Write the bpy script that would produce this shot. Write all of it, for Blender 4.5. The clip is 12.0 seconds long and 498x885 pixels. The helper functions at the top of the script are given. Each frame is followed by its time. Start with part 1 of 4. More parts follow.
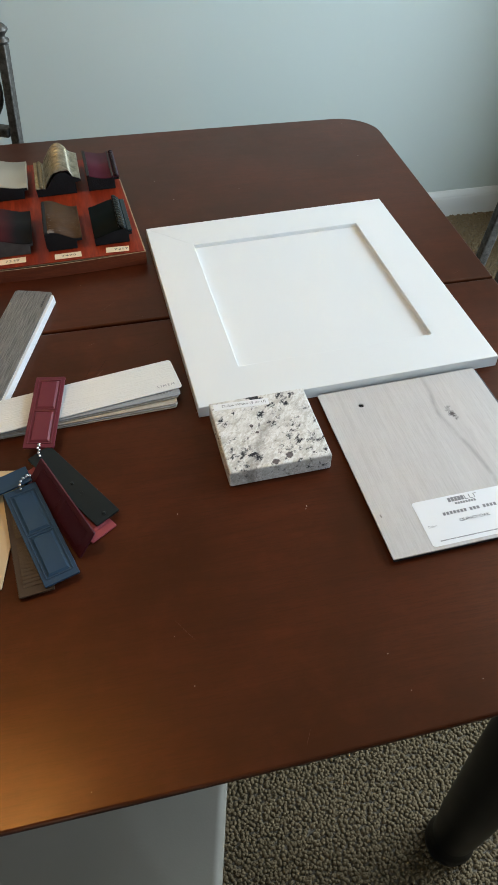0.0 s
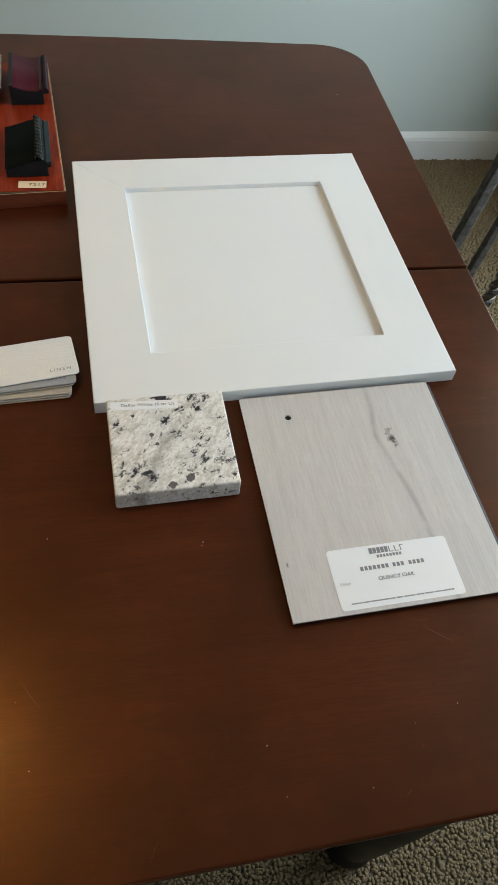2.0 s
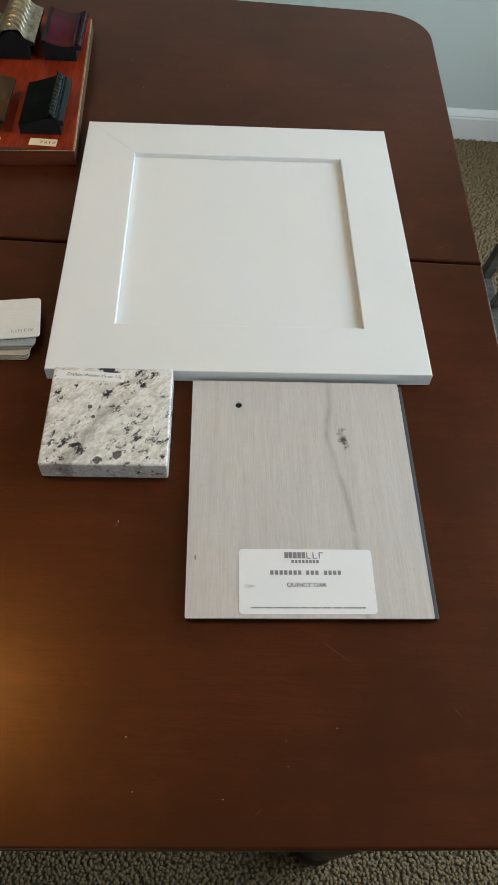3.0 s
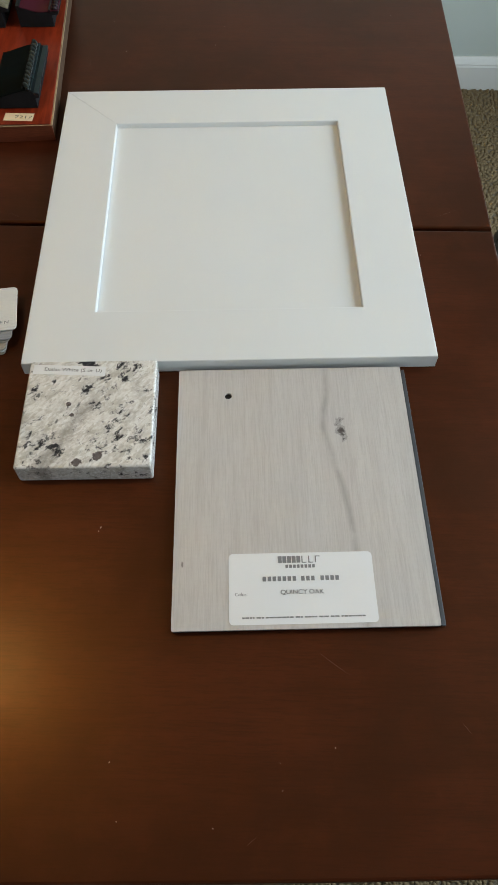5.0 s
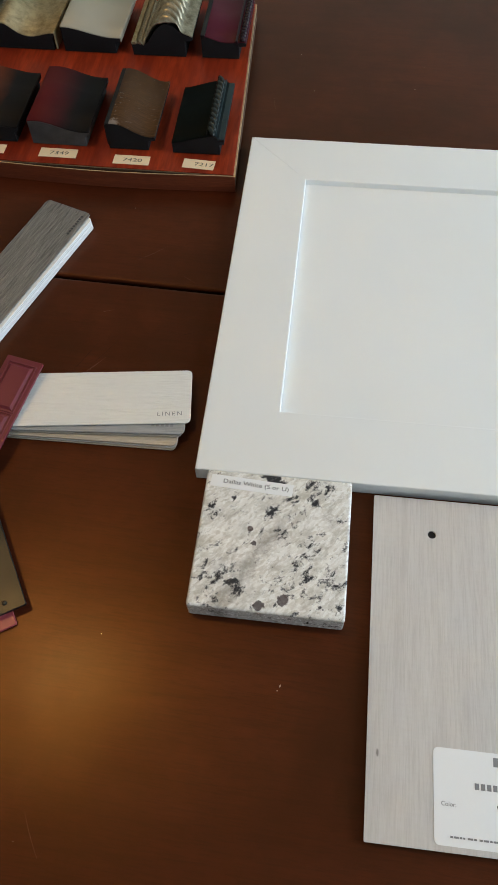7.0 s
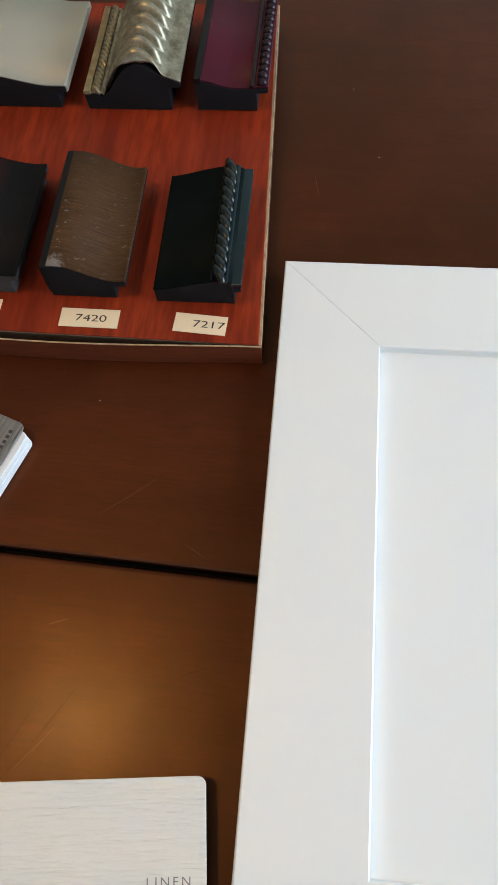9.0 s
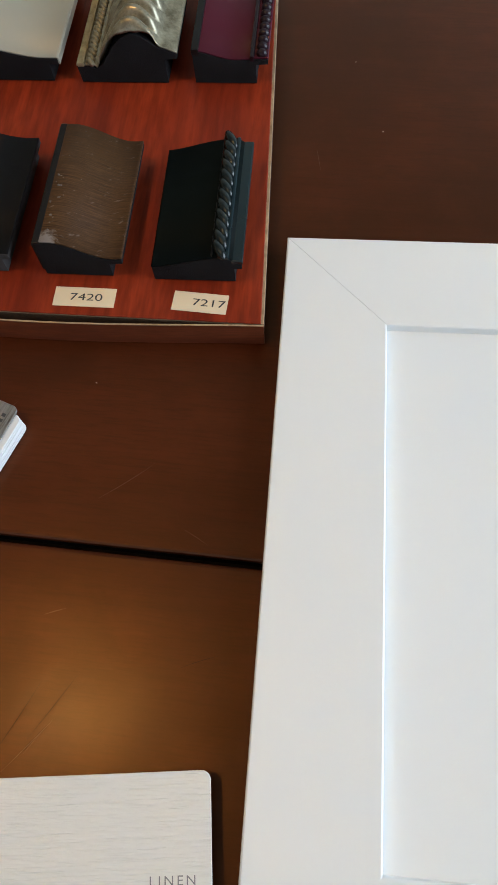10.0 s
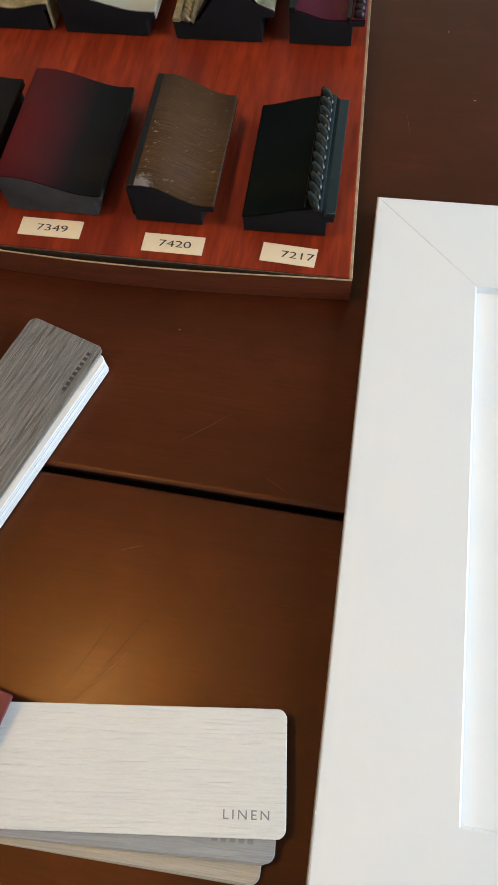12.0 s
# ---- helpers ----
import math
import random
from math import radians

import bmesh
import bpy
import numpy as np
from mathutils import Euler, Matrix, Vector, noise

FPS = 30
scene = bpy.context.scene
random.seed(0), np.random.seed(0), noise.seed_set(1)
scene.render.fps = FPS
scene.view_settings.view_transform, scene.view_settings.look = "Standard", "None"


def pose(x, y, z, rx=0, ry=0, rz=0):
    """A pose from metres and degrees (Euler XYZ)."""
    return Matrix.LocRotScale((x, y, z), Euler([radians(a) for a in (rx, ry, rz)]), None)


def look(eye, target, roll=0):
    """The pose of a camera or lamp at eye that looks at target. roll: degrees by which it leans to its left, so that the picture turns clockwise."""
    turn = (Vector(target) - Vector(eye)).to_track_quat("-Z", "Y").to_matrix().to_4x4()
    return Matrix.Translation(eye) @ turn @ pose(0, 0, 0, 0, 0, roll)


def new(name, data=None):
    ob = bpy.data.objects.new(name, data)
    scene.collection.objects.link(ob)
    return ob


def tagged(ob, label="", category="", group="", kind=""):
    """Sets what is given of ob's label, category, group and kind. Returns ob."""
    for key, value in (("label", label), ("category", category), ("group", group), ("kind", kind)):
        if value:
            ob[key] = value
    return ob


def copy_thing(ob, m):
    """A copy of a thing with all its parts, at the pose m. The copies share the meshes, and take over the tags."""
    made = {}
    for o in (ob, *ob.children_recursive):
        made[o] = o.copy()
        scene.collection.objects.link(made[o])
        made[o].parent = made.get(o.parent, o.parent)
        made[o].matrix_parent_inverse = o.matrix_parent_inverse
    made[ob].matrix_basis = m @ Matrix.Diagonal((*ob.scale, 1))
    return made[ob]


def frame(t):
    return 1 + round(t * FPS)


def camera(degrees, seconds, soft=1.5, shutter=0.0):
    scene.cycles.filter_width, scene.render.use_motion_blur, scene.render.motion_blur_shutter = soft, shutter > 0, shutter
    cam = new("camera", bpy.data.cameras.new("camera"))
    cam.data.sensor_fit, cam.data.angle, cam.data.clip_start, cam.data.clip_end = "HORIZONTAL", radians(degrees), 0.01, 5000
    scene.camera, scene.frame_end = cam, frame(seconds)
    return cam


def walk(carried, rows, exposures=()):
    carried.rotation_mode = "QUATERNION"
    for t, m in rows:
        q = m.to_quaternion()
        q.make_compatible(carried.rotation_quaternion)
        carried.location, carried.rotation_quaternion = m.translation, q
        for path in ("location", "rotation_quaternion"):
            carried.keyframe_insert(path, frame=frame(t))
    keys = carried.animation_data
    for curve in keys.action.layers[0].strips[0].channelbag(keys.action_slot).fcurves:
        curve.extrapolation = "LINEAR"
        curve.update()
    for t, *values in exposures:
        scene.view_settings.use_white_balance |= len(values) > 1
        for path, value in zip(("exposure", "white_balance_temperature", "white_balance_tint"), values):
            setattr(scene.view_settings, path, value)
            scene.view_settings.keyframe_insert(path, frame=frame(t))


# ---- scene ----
cam = camera(38.1, 12.0)
PATH = [
    (0, (-0.081, -0.535, 1.288), (0.253, 0.795, -0.168), -0.1),
    (0.5, (-0.06, -0.527, 1.296), (0.321, 0.787, -0.163), 1.7),
    (1, (-0.041, -0.485, 1.293), (0.366, 0.821, -0.166), 5.4),
    (1.5, (-0.013, -0.434, 1.279), (0.388, 0.858, -0.194), 5.4),
    (2, (0.012, -0.409, 1.261), (0.384, 0.732, -0.339), 8.6),
    (2.5, (0.083, -0.403, 1.261), (0.272, 0.725, -0.379), 6.3),
    (3, (0.15, -0.4, 1.26), (0.244, 0.706, -0.403), 4.8),
    (3.5, (0.185, -0.401, 1.263), (0.186, 0.68, -0.42), 1.5),
    (5.3, (0.175, -0.356, 1.236), (0.199, 0.658, -0.488), -0.2),
    (5.5, (0.168, -0.357, 1.241), (0.187, 0.646, -0.489), -0.1),
    (6, (0.136, -0.346, 1.241), (0.11, 0.641, -0.498), 0.0),
    (6.5, (0.101, -0.297, 1.233), (-0.004, 0.663, -0.519), -1.2),
    (7, (0.078, -0.233, 1.222), (-0.079, 0.76, -0.507), -2.8),
    (7.2, (0.094, -0.211, 1.220), (-0.156, 0.819, -0.477), -5.5),
    (8.8, (0.027, 0.086, 1.116), (-0.185, 0.925, -0.687), -10.1),
    (9, (0.024, 0.099, 1.111), (-0.159, 0.907, -0.709), -8.3),
    (9.5, (0.019, 0.102, 1.103), (-0.145, 0.891, -0.728), -7.6),
    (10, (0.019, 0.099, 1.096), (-0.149, 0.892, -0.732), -7.9),
    (10.5, (0.018, 0.106, 1.087), (-0.163, 0.893, -0.743), -8.5),
    (11, (0.014, 0.116, 1.083), (-0.186, 0.878, -0.755), -10.3),
    (11.5, (0.01, 0.109, 1.083), (-0.188, 0.885, -0.75), -9.2),
    (12, (-0.009, 0.07, 1.085), (-0.24, 0.869, -0.734), -8.2),
]
EXPOSURES = [(0.0, 0.38, 5980, 9), (0.5, 0.13, 6010, 9), (1.0, 0.17, 6110, 9), (1.5, 0.15, 6260, 9), (2.5, 0.05, 6340, 9), (5.5, -0.06, 6340, 8), (7.2, 0.09, 6210, 10), (9.0, 0.32, 6050, 12), (10.5, 0.24, 6070, 12), (12.0, 0.41, 6130, 12)]
walk(cam, [(t, look(eye, target, roll)) for t, eye, target, roll in PATH], EXPOSURES)

# ---- light and world ----
ROOM = pose(0, 0, 0, 0, 0, -2.4)          # the table and the walls stand turned a little against the sample door
TOP = 0.75                                # table top

world = bpy.data.worlds.new("daylight")
scene.world = world
world.use_nodes = True
sky = world.node_tree.nodes.new("ShaderNodeTexSky")
sky.sky_type, sky.sun_disc = "NISHITA", False
sky.sun_elevation, sky.sun_rotation = radians(38), radians(200)
back = world.node_tree.nodes["Background"]
back.inputs["Strength"].default_value = 0.12
world.node_tree.links.new(sky.outputs[0], back.inputs["Color"])


def area_lamp(name, m, width, height, watts, colour, spread=180):
    lamp = bpy.data.lights.new(name, "AREA")
    lamp.shape, lamp.size, lamp.size_y = "RECTANGLE", width, height
    lamp.energy, lamp.color, lamp.spread = watts, colour, radians(spread)
    ob = new(name, lamp)
    ob.matrix_world = m
    return ob


# daylight through the window in the right-hand wall, plus faint fill from one added behind the camera
area_lamp("unseen_window_daylight", ROOM @ look((1.37, 0.30, 1.17), (0.3, 0.30, 1.15)), 1.4, 1.85, 44, (0.83, 0.94, 1.005))
area_lamp("unseen_window_daylight", ROOM @ look((-0.7, -2.37, 1.5), (-0.7, 0.0, 1.45)), 1.5, 1.25, 0.3, (0.83, 0.94, 1.005))
bulb = bpy.data.lights.new("ceiling_bulb", "POINT")
bulb.energy, bulb.color, bulb.shadow_soft_size = 19, (1.0, 0.55, 0.16), 0.09
bulb_ob = new("ceiling_bulb", bulb)
bulb_ob.location = (-0.550, 0.160, 2.33)


# ---- materials ----
def material(name):
    m = bpy.data.materials.new(name)
    m.use_nodes = True
    return m, m.node_tree, m.node_tree.nodes["Principled BSDF"]


def coords(tree, scale=(1, 1, 1), kind="Object", turn=(0, 0, 0)):
    tc, mp = tree.nodes.new("ShaderNodeTexCoord"), tree.nodes.new("ShaderNodeMapping")
    mp.inputs["Scale"].default_value, mp.inputs["Rotation"].default_value = scale, turn
    tree.links.new(tc.outputs[kind], mp.inputs["Vector"])
    return mp.outputs[0]


def slanted(tree, degrees, scale):
    """Object coordinates turned about z, then stretched."""
    mp = tree.nodes.new("ShaderNodeMapping")
    mp.inputs["Scale"].default_value = scale
    tree.links.new(coords(tree, (1, 1, 1), "Object", (0, 0, radians(degrees))), mp.inputs["Vector"])
    return mp.outputs[0]


def noise_tex(tree, vec, scale, detail=4, rough=0.55, warp=0.0):
    n = tree.nodes.new("ShaderNodeTexNoise")
    for key, value in (("Scale", scale), ("Detail", detail), ("Roughness", rough), ("Distortion", warp)):
        n.inputs[key].default_value = value
    tree.links.new(vec, n.inputs["Vector"])
    return n.outputs["Fac"]


def ramp(tree, fac, *stops, ease="LINEAR"):
    r = tree.nodes.new("ShaderNodeValToRGB")
    r.color_ramp.interpolation = ease
    e = r.color_ramp.elements
    while len(e) < len(stops):
        e.new(0.5)
    for k, (at, c) in zip(e, stops):
        k.position = at
        k.color = (*c, 1) if isinstance(c, tuple) else (c, c, c, 1)
    tree.links.new(fac, r.inputs[0])
    return r.outputs[0]


def mix(tree, fac, a, b, mode="MIX"):
    n = tree.nodes.new("ShaderNodeMix")
    n.data_type, n.blend_type = "RGBA", mode
    for sock, v in ((n.inputs[0], fac), (n.inputs[6], a), (n.inputs[7], b)):
        if isinstance(v, (int, float)):
            sock.default_value = v
        elif isinstance(v, tuple):
            sock.default_value = (*v, 1)
        else:
            tree.links.new(v, sock)
    return n.outputs[2]


def maths(tree, op, a, b=0.0):
    n = tree.nodes.new("ShaderNodeMath")
    n.operation = op
    for sock, v in zip(n.inputs, (a, b)):
        if isinstance(v, (int, float)):
            sock.default_value = v
        else:
            tree.links.new(v, sock)
    return n.outputs[0]


def bump(tree, bsdf, height, strength, distance):
    b = tree.nodes.new("ShaderNodeBump")
    b.inputs["Strength"].default_value, b.inputs["Distance"].default_value = strength, distance
    tree.links.new(height, b.inputs["Height"])
    tree.links.new(b.outputs[0], bsdf.inputs["Normal"])


def feed(tree, bsdf, key, value):
    if isinstance(value, (int, float)):
        bsdf.inputs[key].default_value = value
    elif isinstance(value, tuple):
        bsdf.inputs[key].default_value = (*value, 1)
    else:
        tree.links.new(value, bsdf.inputs[key])


def painted(name, colour, rough=0.45, vary=0.06, grain=60, relief=0.05, metal=0.0, coat=0.0, spec=0.5):
    """Paint, plastic or metal: one colour with faint blotches, fine relief and uneven gloss."""
    m, t, b = material(name)
    v = coords(t)
    big, fine = noise_tex(t, v, grain * 0.15, 3), noise_tex(t, v, grain * 8, 2)
    lo, hi = tuple(c * (1 - vary) for c in colour), tuple(min(1, c * (1 + vary)) for c in colour)
    feed(t, b, "Base Color", ramp(t, big, (0.3, lo), (0.7, hi)))
    feed(t, b, "Roughness", ramp(t, big, (0.3, rough * 0.88), (0.7, min(1, rough * 1.12))))
    feed(t, b, "Metallic", metal)
    feed(t, b, "Coat Weight", coat)
    feed(t, b, "Specular IOR Level", spec)
    if relief:
        bump(t, b, fine, relief, 0.001)
    return m


def wood(name, dark, light, rough, along=(3, 40, 40), scale=3.0, relief=0.05, coat=0.0, spread=(0.3, 0.7), spec=0.5, warp=0.6):
    m, t, b = material(name)
    v = coords(t, along)
    g = noise_tex(t, v, scale, 6, 0.62, warp)
    pore = noise_tex(t, v, scale * 7, 3, 0.6)
    blotch = noise_tex(t, coords(t), 5, 2)
    c = ramp(t, g, (spread[0], dark), (spread[1], light))
    c = mix(t, ramp(t, pore, (0.35, 0.55), (0.6, 0.0)), c, tuple(x * 0.6 for x in dark))
    c = mix(t, ramp(t, blotch, (0.35, 0.3), (0.65, 0.0)), c, dark)
    feed(t, b, "Base Color", c)
    feed(t, b, "Roughness", ramp(t, g, (0.3, rough * 0.9), (0.7, rough * 1.12)))
    feed(t, b, "Coat Weight", coat)
    feed(t, b, "Specular IOR Level", spec)
    bump(t, b, pore, relief, 0.0006)
    return m


def table_wood():
    """Dark mahogany stain under a worn satin lacquer, with faint grain along the seam, dull patches and rubbed hairlines."""
    m, t, b = material("mahogany_lacquer")
    v = coords(t, (2.2, 26, 26))
    g = noise_tex(t, v, 2.6, 6, 0.62, 0.8)
    pore = noise_tex(t, coords(t, (7, 90, 90)), 9, 4, 0.65)
    blotch = noise_tex(t, coords(t), 6.5, 6, 0.66)
    cross = noise_tex(t, coords(t), 26, 6, 0.7, 0.3)
    c = ramp(t, g, (0.25, (0.050, 0.0108, 0.0042)), (0.52, (0.066, 0.0145, 0.0056)), (0.80, (0.084, 0.0195, 0.0074)))
    c = mix(t, ramp(t, pore, (0.36, 0.34), (0.54, 0.0)), c, (0.020, 0.006, 0.0034))
    c = mix(t, ramp(t, blotch, (0.38, 0.8), (0.60, 0.0)), c, (0.034, 0.0085, 0.0034))
    c = mix(t, ramp(t, cross, (0.52, 0.0), (0.75, 0.22)), c, (0.098, 0.027, 0.0095))
    feed(t, b, "Base Color", c)
    worn = noise_tex(t, coords(t), 9, 5, 0.7)
    hair = noise_tex(t, slanted(t, -57, (9, 1100, 9)), 1.0, 4, 0.7)
    hair2 = noise_tex(t, slanted(t, -35, (8, 900, 8)), 1.0, 4, 0.7)
    rubbed = noise_tex(t, coords(t), 30, 6, 0.75)
    gloss = maths(t, "ADD", ramp(t, hair, (0.52, 0.0), (0.72, 0.12)), ramp(t, hair2, (0.52, 0.0), (0.72, 0.10)))
    feed(t, b, "Roughness", ramp(t, worn, (0.3, 0.29), (0.7, 0.38)))
    feed(t, b, "Coat Weight", maths(t, "ADD", ramp(t, rubbed, (0.34, 0.02), (0.66, 0.10)), gloss))
    feed(t, b, "Coat Roughness", ramp(t, rubbed, (0.35, 0.16), (0.65, 0.24)))
    feed(t, b, "Coat IOR", 1.42)
    feed(t, b, "Specular IOR Level", 0.32)
    feed(t, b, "Specular Tint", (1.0, 0.58, 0.25))
    bump(t, b, maths(t, "ADD", maths(t, "MULTIPLY", pore, 0.4), maths(t, "ADD", hair, hair2)), 0.026, 0.0004)
    return m


def worn_walnut():
    """Dark walnut veneer with a corner rubbed through to pale filler."""
    m = wood("dark_walnut_veneer", (0.030, 0.0135, 0.0055), (0.140, 0.070, 0.027), 0.50, (14, 420, 0.01), 4, 0.10, spec=0.16, warp=0.04)
    t, b = m.node_tree, m.node_tree.nodes["Principled BSDF"]
    sep = t.nodes.new("ShaderNodeSeparateXYZ")
    t.links.new(coords(t), sep.inputs[0])
    dx = maths(t, "DIVIDE", maths(t, "ADD", sep.outputs[0], 0.0120), 0.0065)
    dy = maths(t, "DIVIDE", maths(t, "SUBTRACT", sep.outputs[1], 0.0005), 0.0085)
    far = maths(t, "SQRT", maths(t, "ADD", maths(t, "MULTIPLY", dx, dx), maths(t, "MULTIPLY", dy, dy)))
    far = maths(t, "ADD", far, maths(t, "MULTIPLY", maths(t, "SUBTRACT", noise_tex(t, coords(t), 420, 5, 0.7), 0.5), 2.2))
    rub = noise_tex(t, slanted(t, 60, (1, 0.3, 1)), 380, 4, 0.7)
    streaks = maths(t, "MULTIPLY", ramp(t, rub, (0.62, 0.0), (0.72, 0.35)), 1.0)
    worn = maths(t, "MAXIMUM", ramp(t, far, (0.45, 0.8), (1.0, 0.0)), streaks)
    old = b.inputs["Base Color"].links[0].from_socket
    feed(t, b, "Base Color", mix(t, worn, old, (0.27, 0.235, 0.21)))
    return m


def stone():
    """Polished white granite: crystals of white, cream and pale grey, slanting grey clouds, a brown-grey vein, black mica and garnets."""
    m, t, b = material("speckled_granite")
    v = coords(t)
    tilted = slanted(t, -45, (0.75, 1.6, 1.2))
    warped = t.nodes.new("ShaderNodeVectorMath")
    warped.operation = "ADD"
    wob = t.nodes.new("ShaderNodeTexNoise")
    wob.inputs["Scale"].default_value, wob.inputs["Detail"].default_value = 160, 3
    t.links.new(v, wob.inputs["Vector"])
    small = t.nodes.new("ShaderNodeVectorMath")
    small.operation, small.inputs[3].default_value = "SCALE", 0.006
    t.links.new(wob.outputs["Color"], small.inputs[0])
    t.links.new(tilted, warped.inputs[0])
    t.links.new(small.outputs[0], warped.inputs[1])

    def crystals(scale):
        n = t.nodes.new("ShaderNodeTexVoronoi")
        n.inputs["Scale"].default_value = scale
        t.links.new(warped.outputs[0], n.inputs["Vector"])
        sep = t.nodes.new("ShaderNodeSeparateColor")
        t.links.new(n.outputs["Color"], sep.inputs[0])
        return sep.outputs[0]
    grain = crystals(430)
    fine = crystals(800)
    c = ramp(t, grain, (0.0, (0.66, 0.635, 0.58)), (0.25, (0.75, 0.73, 0.685)), (0.55, (0.81, 0.80, 0.765)), (1.0, (0.87, 0.87, 0.845)))
    c = mix(t, ramp(t, fine, (0.0, 0.18), (0.4, 0.0)), c, (0.55, 0.53, 0.49))
    cloud = noise_tex(t, tilted, 75, 6, 0.72, 0.4)
    c = mix(t, ramp(t, cloud, (0.36, 0.75), (0.51, 0.0)), c, (0.46, 0.435, 0.375))
    c = mix(t, ramp(t, noise_tex(t, tilted, 190, 5, 0.7), (0.33, 0.6), (0.40, 0.0)), c, (0.30, 0.29, 0.275))
    sep = t.nodes.new("ShaderNodeSeparateXYZ")
    t.links.new(v, sep.inputs[0])
    x, y = sep.outputs[0], sep.outputs[1]
    rag = maths(t, "MULTIPLY", maths(t, "SUBTRACT", noise_tex(t, v, 85, 6, 0.75), 0.5), 0.030)
    flecks = noise_tex(t, slanted(t, -45, (0.9, 1.2, 1.1)), 130, 6, 0.72, 0.3)
    drift = maths(t, "MULTIPLY", maths(t, "SUBTRACT", noise_tex(t, v, 34, 3, 0.5), 0.5), 0.30)

    def spot(px, py, r):
        """Nearness to a place on the top face, ragged, 1 in the middle and 0 outside r."""
        dx, dy = maths(t, "SUBTRACT", x, px), maths(t, "SUBTRACT", y, py)
        far = maths(t, "SQRT", maths(t, "ADD", maths(t, "MULTIPLY", dx, dx), maths(t, "MULTIPLY", dy, dy)))
        return ramp(t, maths(t, "DIVIDE", maths(t, "ADD", far, maths(t, "MULTIPLY", rag, 75.0 * r)), r), (0.15, 1.0), (1.0, 0.0))
    # the vein runs slantwise over the middle of the face
    across = maths(t, "ABSOLUTE", maths(t, "ADD", maths(t, "ADD", maths(t, "MULTIPLY", x, 0.87), maths(t, "MULTIPLY", y, -0.50)), maths(t, "ADD", 0.0025, rag)))
    low = maths(t, "MULTIPLY", ramp(t, across, (0.001, 0.65), (0.0065, 0.0)), ramp(t, y, (0.006, 1.0), (0.026, 0.0)))
    c = mix(t, low, c, (0.24, 0.215, 0.19))
    clusters = ((-0.0420, 0.0170, 0.009), (-0.0030, 0.0215, 0.009), (-0.0180, 0.0040, 0.008), (0.0260, -0.0035, 0.0105), (-0.0355, -0.0250, 0.0105), (-0.0190, -0.0345, 0.014),
                (0.0080, 0.0060, 0.009), (0.0330, 0.0420, 0.011), (0.0250, 0.0330, 0.009), (-0.0030, 0.0460, 0.010), (-0.0445, 0.0455, 0.007), (0.0430, -0.0230, 0.010), (0.0200, -0.0220, 0.010), (0.0400, 0.0180, 0.008))
    near = 0.0
    for px, py, r in clusters:
        near = maths(t, "MAXIMUM", near, spot(px, py, r))
    c = mix(t, maths(t, "MULTIPLY", near, 0.25), c, (0.40, 0.385, 0.37))
    mica = maths(t, "ADD", maths(t, "ADD", flecks, drift), maths(t, "MULTIPLY", near, 0.11))
    c = mix(t, ramp(t, mica, (0.575, 0.0), (0.625, 0.75)), c, (0.155, 0.150, 0.150))
    c = mix(t, ramp(t, mica, (0.625, 0.0), (0.665, 0.95)), c, (0.022, 0.022, 0.027))
    for px, py, r in ((0.0100, -0.0395, 0.0056), (-0.0040, -0.0450, 0.0052), (-0.0160, 0.0070, 0.0030), (-0.0120, -0.0030, 0.0028)):
        c = mix(t, ramp(t, spot(px, py, r), (0.35, 0.0), (0.50, 0.85)), c, (0.030, 0.009, 0.012))
    feed(t, b, "Base Color", c)
    feed(t, b, "Roughness", ramp(t, fine, (0.0, 0.16), (1.0, 0.30)))
    bump(t, b, flecks, 0.02, 0.0005)
    return m


